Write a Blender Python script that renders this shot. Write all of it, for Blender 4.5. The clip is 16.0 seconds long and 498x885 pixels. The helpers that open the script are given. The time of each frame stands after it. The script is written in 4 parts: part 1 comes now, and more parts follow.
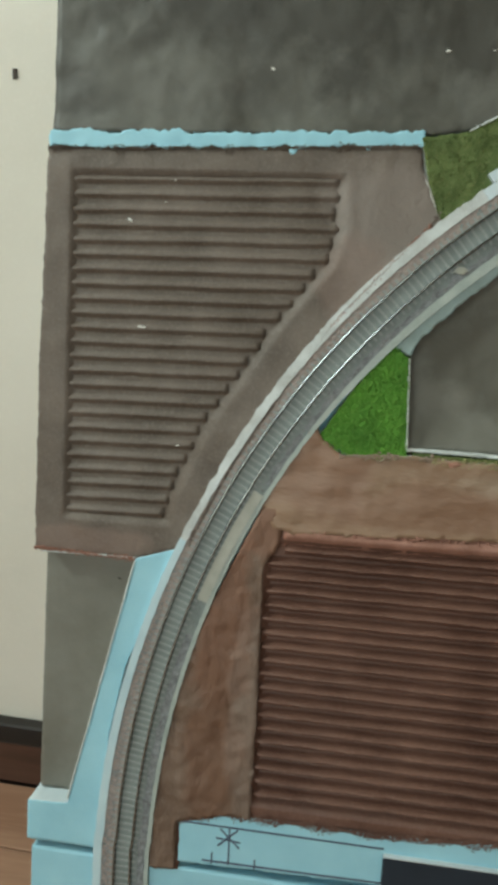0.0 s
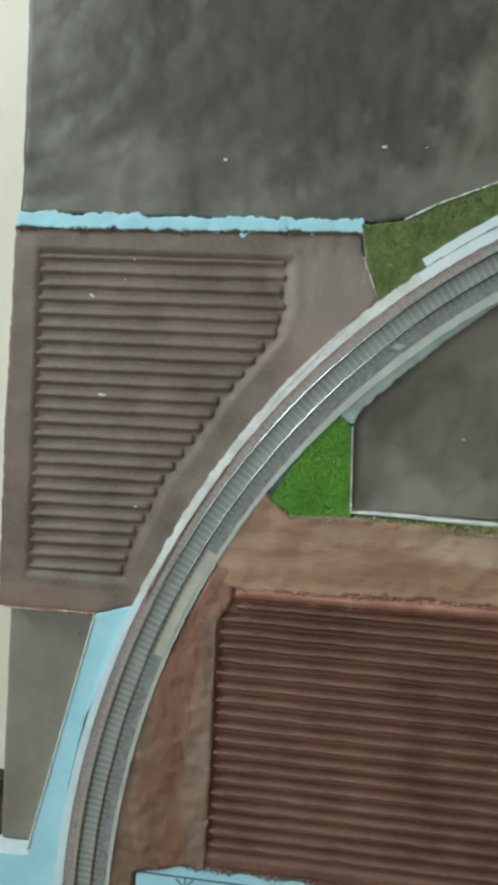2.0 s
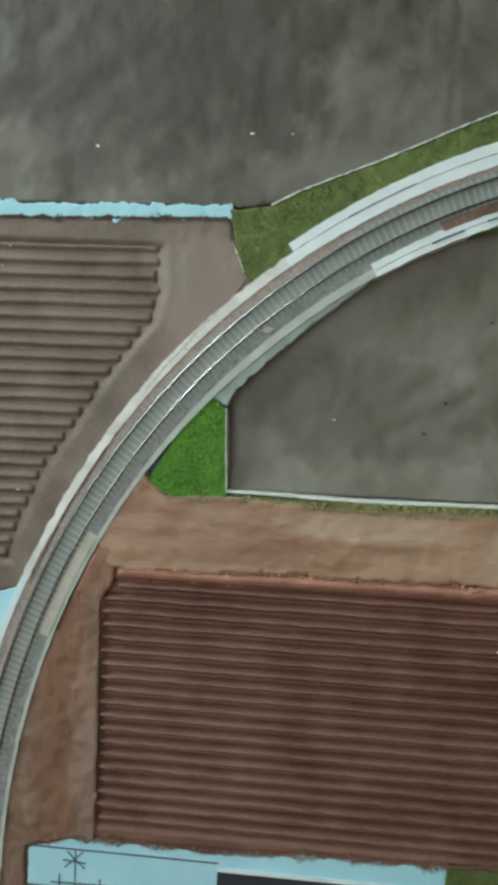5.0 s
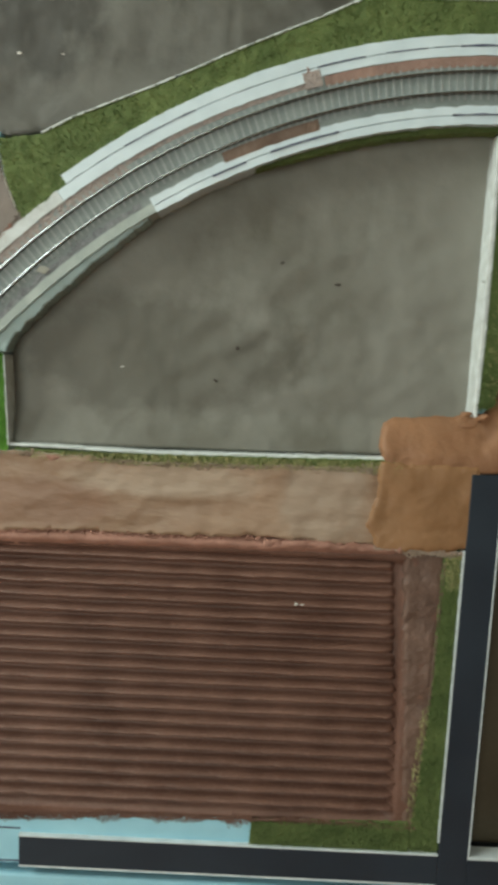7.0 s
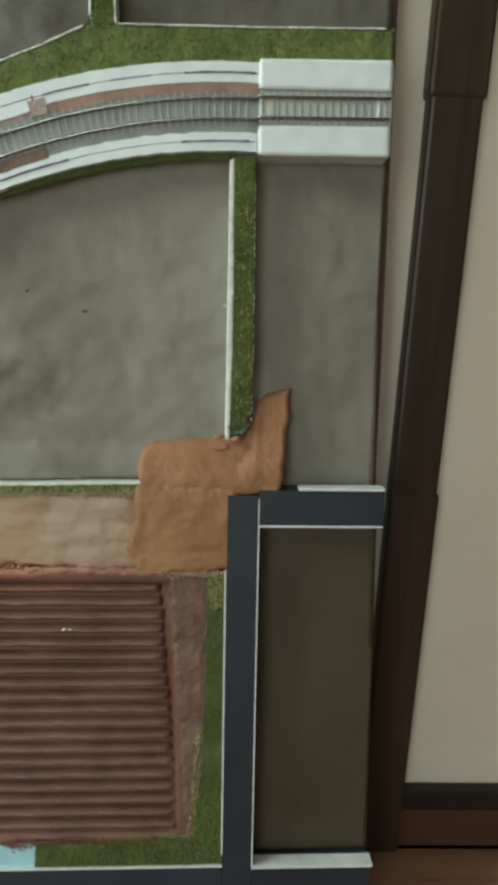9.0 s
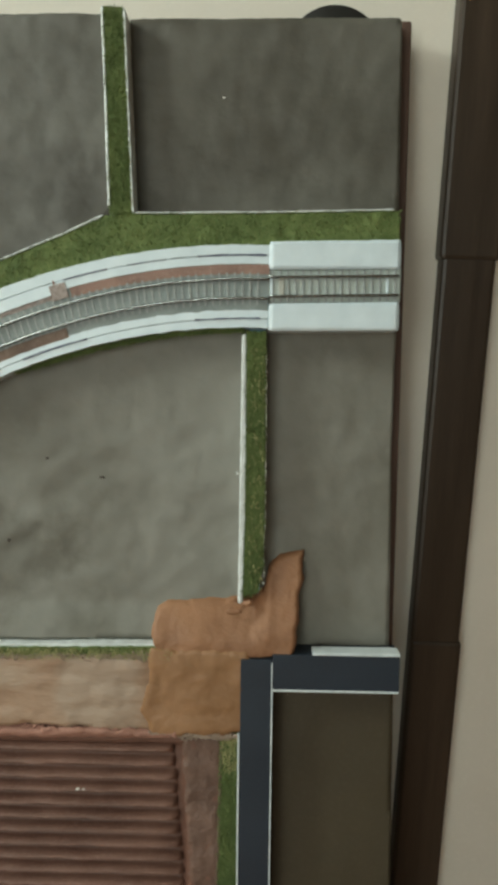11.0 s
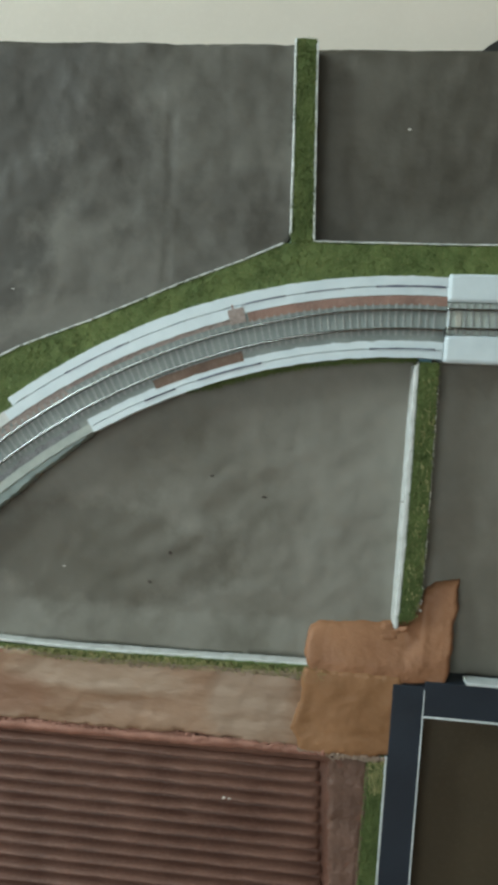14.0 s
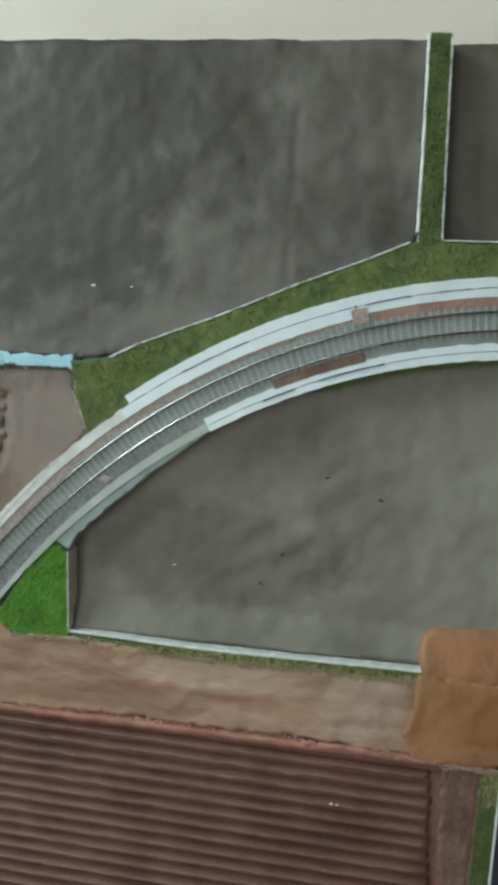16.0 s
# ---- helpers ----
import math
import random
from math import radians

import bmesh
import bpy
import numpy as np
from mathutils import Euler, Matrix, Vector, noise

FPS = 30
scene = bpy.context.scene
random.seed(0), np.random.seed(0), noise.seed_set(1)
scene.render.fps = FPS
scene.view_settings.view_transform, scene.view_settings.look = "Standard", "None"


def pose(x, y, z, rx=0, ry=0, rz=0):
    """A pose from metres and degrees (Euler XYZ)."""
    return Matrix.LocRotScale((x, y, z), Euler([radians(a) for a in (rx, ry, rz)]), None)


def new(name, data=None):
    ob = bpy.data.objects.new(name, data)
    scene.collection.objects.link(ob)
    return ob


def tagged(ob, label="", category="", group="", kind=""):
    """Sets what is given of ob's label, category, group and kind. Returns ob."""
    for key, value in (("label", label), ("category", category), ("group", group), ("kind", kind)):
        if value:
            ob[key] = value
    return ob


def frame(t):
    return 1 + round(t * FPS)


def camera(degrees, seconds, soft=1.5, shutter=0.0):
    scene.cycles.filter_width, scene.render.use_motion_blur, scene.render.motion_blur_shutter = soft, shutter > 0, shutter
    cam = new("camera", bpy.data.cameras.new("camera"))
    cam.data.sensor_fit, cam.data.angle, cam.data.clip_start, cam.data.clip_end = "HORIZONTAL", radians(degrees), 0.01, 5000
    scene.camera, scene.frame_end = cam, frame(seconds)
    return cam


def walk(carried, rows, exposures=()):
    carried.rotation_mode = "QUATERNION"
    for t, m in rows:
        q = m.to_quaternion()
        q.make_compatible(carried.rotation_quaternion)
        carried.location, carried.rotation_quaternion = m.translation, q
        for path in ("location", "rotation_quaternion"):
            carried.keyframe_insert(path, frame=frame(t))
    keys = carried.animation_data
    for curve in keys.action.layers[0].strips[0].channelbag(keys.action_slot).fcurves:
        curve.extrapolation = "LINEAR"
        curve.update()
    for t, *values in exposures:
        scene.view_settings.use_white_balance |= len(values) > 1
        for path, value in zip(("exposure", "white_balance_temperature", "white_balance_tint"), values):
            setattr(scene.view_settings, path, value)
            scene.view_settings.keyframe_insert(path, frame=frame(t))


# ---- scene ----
# Board frame: x along the board, y into it, z up its face. The board leans against the wall.
LEAN_BACK, LEAN_SIDE, FLOOR_DROP = 6.0, -1.2, 0.80
BOARD = Matrix.Translation((0, 0, FLOOR_DROP)) @ pose(0, 0, 0, -LEAN_BACK) @ pose(0, 0, 0, 0, LEAN_SIDE)

cam = camera(40.02, 16.0, soft=4.4, shutter=0.4)
# t, x, y, z, yaw, pitch, roll in the board frame
ROWS = [
    (0.0, -0.5061, -0.6143, -0.2175, 7.0168, -6.7395, -3.2320),
    (0.5, -0.4941, -0.6193, -0.2037, 5.8288, -6.0147, -3.4429),
    (1.0, -0.4872, -0.6250, -0.1959, 5.3888, -5.4653, -3.4062),
    (1.5, -0.4815, -0.6299, -0.1878, 5.5228, -4.6652, -3.3652),
    (2.0, -0.4740, -0.6440, -0.1794, 5.9335, -4.3123, -3.4177),
    (2.5, -0.4616, -0.6556, -0.1762, 6.3496, -4.2008, -3.6213),
    (3.0, -0.4513, -0.6601, -0.1738, 6.7441, -4.2378, -3.9126),
    (5.5, -0.3449, -0.6428, -0.1842, 3.3823, -5.6867, -2.6067),
    (6.0, -0.3086, -0.6304, -0.1903, 2.7526, -6.3688, -2.4824),
    (6.5, -0.2644, -0.6176, -0.1927, 1.3533, -7.2255, -2.4732),
    (7.0, -0.2194, -0.6141, -0.1919, 0.3284, -7.8029, -2.5037),
    (7.5, -0.1685, -0.6138, -0.1902, -0.0985, -8.3940, -2.3970),
    (8.0, -0.1144, -0.6132, -0.1865, -1.6886, -8.7762, -1.9460),
    (8.5, -0.0535, -0.6145, -0.1749, -2.9196, -8.9638, -1.1823),
    (11.0, -0.0039, -0.6086, -0.0421, 1.0640, -5.1753, -0.6679),
    (11.5, -0.0089, -0.6050, -0.0240, 1.8822, -5.1724, -1.2466),
    (12.0, -0.0218, -0.6134, -0.0188, 2.5922, -5.5333, -1.8829),
    (12.5, -0.0438, -0.6153, -0.0188, 3.4400, -5.5677, -2.2618),
    (13.0, -0.0678, -0.6187, -0.0182, 3.9974, -5.7405, -2.6494),
    (13.5, -0.0927, -0.6204, -0.0172, 4.3670, -5.8023, -3.0147),
    (14.0, -0.1147, -0.6225, -0.0182, 4.7388, -5.6755, -3.0544),
    (14.5, -0.1339, -0.6232, -0.0220, 5.4217, -5.6259, -2.9720),
    (15.0, -0.1538, -0.6231, -0.0235, 6.0992, -5.6395, -3.0615),
    (15.5, -0.1729, -0.6249, -0.0215, 6.5987, -5.7837, -3.4484),
    (16.0, -0.1917, -0.6234, -0.0210, 7.5762, -5.9680, -3.8149),
]
# t, stops, kelvin, tint: the phone's own white balance drifts
EXPOSURES = [(0.0, -0.24, 6600, 8), (0.6, -0.22, 6150, 10), (1.5, -0.06, 6250, 10), (3.0, 0.0, 6350, 10), (5.5, 0.0, 6550, 10), (8.0, 0.02, 6950, 10), (11.0, 0.0, 6850, 10), (12.5, -0.06, 6450, 10), (14.5, -0.10, 6250, 10), (16.0, -0.10, 6250, 10)]
walk(cam, [(t, BOARD @ pose(x, y, z, 90, 0, yaw) @ pose(0, 0, 0, pitch) @ pose(0, 0, 0, 0, 0, -roll)) for t, x, y, z, yaw, pitch, roll in ROWS], EXPOSURES)

# ---- light ----
WALL_Y = 0.094
ROOM = (-2.40, 3.20, -3.2)          # left wall, right wall, back wall
WIN = (-0.70, -0.15, 0.88, 1.43)   # window opening in the back wall: x0, x1, z0, z1
GLAZED = (-2.05, -0.85, 0.02, 2.05)  # glazed door in the back wall: x0, x1, z0, z1
WIN_L = (-1.45, -0.20, 1.65, 2.60)  # window opening in the left wall: y0, y1, z0, z1
world = bpy.data.worlds.new("sky")
scene.world = world
world.use_nodes = True
sky = world.node_tree.nodes.new("ShaderNodeTexSky")
sky.sky_type, sky.sun_disc = "NISHITA", False
sky.sun_elevation, sky.sun_rotation = radians(40), radians(200)
world.node_tree.links.new(sky.outputs[0], world.node_tree.nodes["Background"].inputs[0])
world.node_tree.nodes["Background"].inputs[1].default_value = 0.1


def window_light(matrix, width, height, energy):
    lamp = bpy.data.lights.new("window_daylight", "AREA")
    lamp.shape, lamp.size, lamp.size_y, lamp.energy, lamp.color = "RECTANGLE", width, height, energy, (0.87, 1.0, 0.96)
    new("window_daylight", lamp).matrix_world = matrix


window_light(pose((WIN[0] + WIN[1]) / 2, ROOM[2] + 0.06, (WIN[2] + WIN[3]) / 2, 90, 0, 0), WIN[1] - WIN[0] - 0.1, WIN[3] - WIN[2] - 0.1, 10.0)
window_light(pose(ROOM[0] + 0.06, (WIN_L[0] + WIN_L[1]) / 2, (WIN_L[2] + WIN_L[3]) / 2, 0, -90, 0), WIN_L[3] - WIN_L[2] - 0.1, WIN_L[1] - WIN_L[0] - 0.1, 76.0)
window_light(pose((GLAZED[0] + GLAZED[1]) / 2, ROOM[2] + 0.06, (GLAZED[2] + GLAZED[3]) / 2, 90, 0, 0), GLAZED[1] - GLAZED[0] - 0.1, GLAZED[3] - GLAZED[2] - 0.1, 34.0)


# ---- materials ----
def material(name, base, dark, light=None, scale=60, fine=900, rough=0.8, bump=0.3, metal=0.0, spec=0.4, stretch=(1, 1, 1), mix=0.6, dist=0.002, grit=0.3, edges=(0.32, 0.68)):
    """Two scales of variation: broad stains from dark to base, and fine grain to light, with a bump from both."""
    m = bpy.data.materials.new(name)
    m.use_nodes = True
    n, l = m.node_tree.nodes, m.node_tree.links
    b = n["Principled BSDF"]
    b.inputs["Metallic"].default_value, b.inputs["Specular IOR Level"].default_value = metal, spec
    tc, mp = n.new("ShaderNodeTexCoord"), n.new("ShaderNodeMapping")
    mp.inputs["Scale"].default_value = stretch
    l.new(tc.outputs["Object"], mp.inputs[0])
    big, small = n.new("ShaderNodeTexNoise"), n.new("ShaderNodeTexNoise")
    for tex, sc, detail in ((big, scale, 8), (small, fine, 3)):
        tex.inputs["Scale"].default_value, tex.inputs["Detail"].default_value, tex.inputs["Roughness"].default_value = sc, detail, 0.53
        l.new(mp.outputs[0], tex.inputs["Vector"])
    ramp = n.new("ShaderNodeValToRGB")
    ramp.color_ramp.elements[0].position, ramp.color_ramp.elements[1].position = edges
    ramp.color_ramp.elements[0].color, ramp.color_ramp.elements[1].color = (*dark, 1), (*base, 1)
    l.new(big.outputs[0], ramp.inputs[0])
    over = n.new("ShaderNodeMix")
    over.data_type = "RGBA"
    grain = n.new("ShaderNodeMapRange")
    grain.inputs[1].default_value, grain.inputs[2].default_value, grain.inputs[4].default_value = 0.5, 0.75, mix
    l.new(small.outputs[0], grain.inputs[0])
    l.new(grain.outputs[0], over.inputs[0])
    l.new(ramp.outputs[0], over.inputs[6])
    over.inputs[7].default_value = (*(light or base), 1)
    l.new(over.outputs[2], b.inputs["Base Color"])
    rr = n.new("ShaderNodeMapRange")
    rr.inputs[3].default_value, rr.inputs[4].default_value = max(rough - 0.12, 0.05), min(rough + 0.12, 1)
    l.new(big.outputs[0], rr.inputs[0])
    l.new(rr.outputs[0], b.inputs["Roughness"])
    add = n.new("ShaderNodeMath")
    add.operation = "MULTIPLY_ADD"
    l.new(small.outputs[0], add.inputs[0])
    add.inputs[1].default_value = grit
    l.new(big.outputs[0], add.inputs[2])
    bp = n.new("ShaderNodeBump")
    bp.inputs["Strength"].default_value, bp.inputs["Distance"].default_value = bump, dist
    l.new(add.outputs[0], bp.inputs["Height"])
    l.new(bp.outputs[0], b.inputs["Normal"])
    return m


GREY = material("grey_plaster_soil", (0.212, 0.206, 0.178), (0.130, 0.122, 0.096), (0.25, 0.245, 0.215), scale=8, fine=75, rough=0.60, spec=0.5, mix=0.16, bump=0.7, dist=0.0045, grit=0.2, edges=(0.36, 0.64))
GREY_DARK = material("dark_plaster_soil", (0.112, 0.106, 0.088), (0.062, 0.056, 0.043), (0.14, 0.13, 0.11), scale=9, fine=75, rough=0.60, spec=0.5, mix=0.16, bump=0.7, dist=0.0040, grit=0.2, edges=(0.36, 0.62))
BLOTCHED = material("blotched_dark_soil", (0.135, 0.130, 0.112), (0.060, 0.055, 0.044), (0.165, 0.16, 0.14), scale=7, fine=75, rough=0.60, spec=0.5, mix=0.16, bump=0.7, dist=0.0045, grit=0.2, edges=(0.40, 0.62))
OLIVE = material("dark_olive_soil", (0.064, 0.050, 0.028), (0.044, 0.034, 0.018), (0.092, 0.076, 0.048), scale=10, fine=200, rough=0.60, spec=0.5, mix=0.25, bump=0.4)
TAUPE = material("taupe_soil", (0.210, 0.138, 0.102), (0.105, 0.060, 0.038), (0.28, 0.20, 0.16), scale=22, fine=260, rough=0.6, spec=0.5, mix=0.35, bump=1.0, dist=0.006, grit=0.12, stretch=(1.5, 1, 0.7))
TEAL = material("grey_green_painted_foam", (0.40, 0.52, 0.52), (0.28, 0.37, 0.36), (0.46, 0.58, 0.58), scale=40, fine=600, rough=0.5, mix=0.3, bump=0.2)
BROWN = material("brown_soil", (0.172, 0.136, 0.112), (0.098, 0.073, 0.056), (0.23, 0.19, 0.165), scale=20, fine=300, rough=0.60, spec=0.5, mix=0.35, bump=0.8, dist=0.004, grit=0.15)
RED = material("red_soil", (0.188, 0.093, 0.066), (0.112, 0.050, 0.034), (0.25, 0.135, 0.108), scale=16, fine=300, rough=0.58, spec=0.5, mix=0.35, bump=0.7, dist=0.003, grit=0.2)
DARKRED = material("dark_reddish_soil", (0.175, 0.102, 0.076), (0.105, 0.058, 0.042), (0.24, 0.15, 0.12), scale=30, fine=260, rough=0.6, spec=0.5, mix=0.35, bump=1.0, dist=0.005, grit=0.2)
PINK = material("pink_soil", (0.40, 0.205, 0.155), (0.26, 0.125, 0.090), (0.50, 0.30, 0.235), scale=40, fine=600, mix=0.4)
PATH = material("tan_path_soil", (0.36, 0.232, 0.155), (0.24, 0.140, 0.084), (0.45, 0.33, 0.24), scale=13, fine=160, rough=0.5, spec=0.5, mix=0.3, bump=0.9, dist=0.008, grit=0.06, stretch=(0.5, 1, 1.4))
CLAY = material("orange_clay", (0.325, 0.158, 0.080), (0.235, 0.108, 0.052), (0.36, 0.205, 0.12), scale=22, fine=260, rough=0.60, spec=0.5, mix=0.25, bump=0.9, dist=0.005, grit=0.15)
CLAY_TAN = material("tan_orange_clay", (0.315, 0.162, 0.076), (0.225, 0.110, 0.046), (0.36, 0.21, 0.11), scale=18, fine=200, rough=0.5, spec=0.5, mix=0.25, bump=0.8, dist=0.005, grit=0.1)
FOAM = material("pale_blue_foam", (0.36, 0.65, 0.76), (0.30, 0.58, 0.70), (0.44, 0.71, 0.80), scale=22, fine=1400, rough=0.6, mix=0.3, bump=0.15)
WHITE = material("white_foam", (0.67, 0.77, 0.82), (0.57, 0.67, 0.72), (0.75, 0.83, 0.86), scale=40, fine=1200, rough=0.38, spec=0.5, mix=0.3, bump=0.12)
EDGE = material("white_cut_edge", (0.70, 0.74, 0.74), (0.52, 0.55, 0.53), (0.8, 0.82, 0.82), scale=90, fine=900, rough=0.6, mix=0.4)
TURF = material("olive_turf", (0.140, 0.190, 0.060), (0.072, 0.115, 0.030), (0.275, 0.275, 0.125), scale=30, fine=700, mix=0.55, bump=0.5)
TURF_BRIGHT = material("bright_green_turf", (0.155, 0.400, 0.052), (0.085, 0.255, 0.030), (0.32, 0.50, 0.12), scale=30, fine=500, mix=0.5, bump=0.4)
ROAD = material("black_road_card", (0.018, 0.028, 0.042), (0.012, 0.019, 0.030), (0.026, 0.038, 0.054), scale=12, fine=500, rough=0.5, spec=0.45, mix=0.3, bump=0.1)
LINE = material("white_line_paint", (0.66, 0.72, 0.74), (0.50, 0.56, 0.58), (0.76, 0.79, 0.80), scale=60, fine=900, rough=0.5, mix=0.3, bump=0.1)
INK = material("dark_ink", (0.10, 0.11, 0.17), (0.05, 0.06, 0.10), scale=200, fine=900, rough=0.6)
DULL_PINK = material("dull_pink_clay", (0.33, 0.205, 0.165), (0.21, 0.13, 0.105), (0.42, 0.29, 0.25), scale=40, fine=500, mix=0.4)
BALLAST = material("pinkish_grey_ballast", (0.41, 0.335, 0.305), (0.25, 0.21, 0.195), (0.52, 0.46, 0.43), scale=260, fine=900, mix=0.6, bump=0.9)
BED = material("grey_track_bed", (0.255, 0.295, 0.286), (0.190, 0.222, 0.216), (0.31, 0.35, 0.34), scale=60, fine=700, rough=0.5, mix=0.4)
SLEEPER = material("grey_plastic_sleeper", (0.35, 0.375, 0.365), (0.26, 0.285, 0.28), (0.44, 0.46, 0.45), scale=200, fine=900, rough=0.5, mix=0.4, bump=0.15)
STEEL = material("rail_steel", (0.36, 0.38, 0.375), (0.28, 0.30, 0.295), scale=200, fine=2000, rough=0.2, metal=1.0, bump=0.01)
RAIL_SIDE = material("dull_rail_side", (0.17, 0.185, 0.18), (0.12, 0.135, 0.13), scale=200, fine=1500, rough=0.45, metal=0.0, bump=0.1)
KERB = material("off_white_painted_kerb", (0.70, 0.74, 0.74), (0.50, 0.52, 0.51), (0.78, 0.80, 0.80), scale=45, fine=500, rough=0.55, mix=0.4, bump=0.4)
KERB_BLUE = material("pale_blue_painted_kerb", (0.56, 0.70, 0.75), (0.46, 0.61, 0.68), (0.66, 0.76, 0.79), scale=30, fine=700, rough=0.55, mix=0.3, bump=0.2)
GRAVEL = material("blue_grey_gravel", (0.27, 0.285, 0.295), (0.15, 0.155, 0.165), (0.40, 0.41, 0.42), scale=160, fine=700, mix=0.6, bump=0.9)
PALE = material("pale_green_grey_edge", (0.44, 0.49, 0.46), (0.33, 0.38, 0.355), (0.52, 0.57, 0.54), scale=60, fine=700, rough=0.55, mix=0.4, bump=0.3)
CARD = material("pale_card", (0.46, 0.46, 0.41), (0.38, 0.38, 0.33), (0.52, 0.52, 0.47), scale=60, fine=800, rough=0.7, mix=0.3, bump=0.1)
SIDE = material("red_brown_board_edge", (0.13, 0.075, 0.055), (0.08, 0.047, 0.035), scale=30, fine=300, rough=0.6, stretch=(1, 1, 0.1))
PALE_SOIL = material("pale_dried_clay", (0.36, 0.275, 0.215), (0.25, 0.18, 0.135), (0.45, 0.36, 0.30), scale=30, fine=300, rough=0.6, spec=0.5, mix=0.4, bump=0.8, dist=0.004)
TURF_DRY = material("dry_yellow_turf", (0.40, 0.36, 0.17), (0.24, 0.25, 0.09), (0.55, 0.50, 0.30), scale=80, fine=700, mix=0.5, bump=0.3)
CRUMB = material("white_crumb", (0.75, 0.74, 0.70), (0.6, 0.58, 0.54), scale=300, fine=900)
GRIT = material("dark_crumb", (0.07, 0.055, 0.045), (0.04, 0.03, 0.025), scale=300, fine=900)
WALL = material("cream_wall_paint", (0.74, 0.69, 0.61), (0.67, 0.62, 0.54), (0.77, 0.72, 0.64), scale=5, fine=220, rough=0.6, mix=0.25, bump=0.1)
# Unseen walls and ceiling: invented dark tones that hold down the bounced fill light.
DIM_WALL = material("dim_unseen_wall", (0.20, 0.155, 0.11), (0.14, 0.105, 0.07), (0.24, 0.19, 0.14), scale=5, fine=120, rough=0.6, stretch=(3, 3, 0.3), mix=0.3, bump=0.1)
CEIL = material("dimmed_unseen_ceiling", (0.42, 0.39, 0.33), (0.36, 0.33, 0.28), scale=4, fine=200, rough=0.8)
POST = material("dark_stained_wood", (0.046, 0.030, 0.019), (0.028, 0.018, 0.011), (0.06, 0.04, 0.026), scale=18, fine=160, rough=0.42, stretch=(4, 4, 0.25), mix=0.4, bump=0.15)
SKIRT = material("red_brown_skirting", (0.105, 0.050, 0.033), (0.062, 0.030, 0.020), scale=14, fine=120, rough=0.35, stretch=(0.2, 3, 3), bump=0.1)
SKIRT_CAP = material("black_skirting_cap", (0.022, 0.018, 0.015), (0.014, 0.011, 0.010), scale=30, fine=200, rough=0.4)
PLANK = material("orange_floor_wood", (0.37, 0.205, 0.13), (0.25, 0.13, 0.08), (0.43, 0.26, 0.17), scale=9, fine=90, rough=0.3, stretch=(0.25, 3, 3), mix=0.4, bump=0.08)
FELT = material("black_rubber", (0.020, 0.019, 0.018), (0.012, 0.012, 0.011), scale=60, fine=400, rough=0.55)
PVC = material("white_window_frame", (0.78, 0.78, 0.76), (0.72, 0.72, 0.70), scale=10, fine=200, rough=0.4)


def ragged_tint(m, cx, cz, rx, rz, dark, amount):
    """A patch of another colour with a ragged outline, mixed into the colour of m round (cx, cz)."""
    n, l = m.node_tree.nodes, m.node_tree.links
    b = n["Principled BSDF"]
    tc, rag, mp, ln = n.new("ShaderNodeTexCoord"), n.new("ShaderNodeTexNoise"), n.new("ShaderNodeMapping"), n.new("ShaderNodeVectorMath")
    mp.inputs["Location"].default_value, mp.inputs["Scale"].default_value = (-cx / rx, 0, -cz / rz), (1 / rx, 0, 1 / rz)
    l.new(tc.outputs["Object"], mp.inputs[0])
    rag.inputs["Scale"].default_value, rag.inputs["Detail"].default_value, rag.inputs["Roughness"].default_value = 16, 6, 0.6
    l.new(tc.outputs["Object"], rag.inputs["Vector"])
    ln.operation = "LENGTH"
    l.new(mp.outputs[0], ln.inputs[0])
    add, rng, mul = n.new("ShaderNodeMath"), n.new("ShaderNodeMapRange"), n.new("ShaderNodeMix")
    add.operation = "MULTIPLY_ADD"
    l.new(rag.outputs[0], add.inputs[0])
    add.inputs[1].default_value = 1.7
    l.new(ln.outputs["Value"], add.inputs[2])
    rng.inputs[1].default_value, rng.inputs[2].default_value, rng.inputs[3].default_value, rng.inputs[4].default_value = 1.6, 1.95, amount, 0.0
    l.new(add.outputs[0], rng.inputs[0])
    mul.data_type = "RGBA"
    l.new(rng.outputs[0], mul.inputs[0])
    l.new(b.inputs["Base Color"].links[0].from_socket, mul.inputs[6])
    mul.inputs[7].default_value = (*dark, 1)
    l.new(mul.outputs[2], b.inputs["Base Color"])


# damp stain on the top field
ragged_tint(BLOTCHED, -0.500, 0.175, 0.20, 0.165, (0.042, 0.038, 0.030), 0.85)
for cx, cz, rx, rz, colour, amount in ((-0.15, -0.33, 0.05, 0.04, (0.40, 0.31, 0.24), 0.6), (-0.30, -0.315, 0.10, 0.018, (0.42, 0.32, 0.24), 0.6), (-0.42, -0.34, 0.09, 0.025, (0.25, 0.135, 0.085), 0.7), (-0.51, -0.32, 0.05, 0.05, (0.27, 0.15, 0.10), 0.7)):
    ragged_tint(PATH, cx, cz, rx, rz, colour, amount)
for cx, cz, rx, rz, colour, amount in ((-0.595, -0.47, 0.03, 0.10, (0.20, 0.095, 0.058), 0.8), (-0.60, -0.60, 0.03, 0.09, (0.17, 0.085, 0.052), 0.8), (-0.57, -0.56, 0.02, 0.12, (0.27, 0.20, 0.165), 0.4), (-0.55, -0.36, 0.04, 0.04, (0.25, 0.125, 0.08), 0.7)):
    ragged_tint(TAUPE, cx, cz, rx, rz, colour, amount)
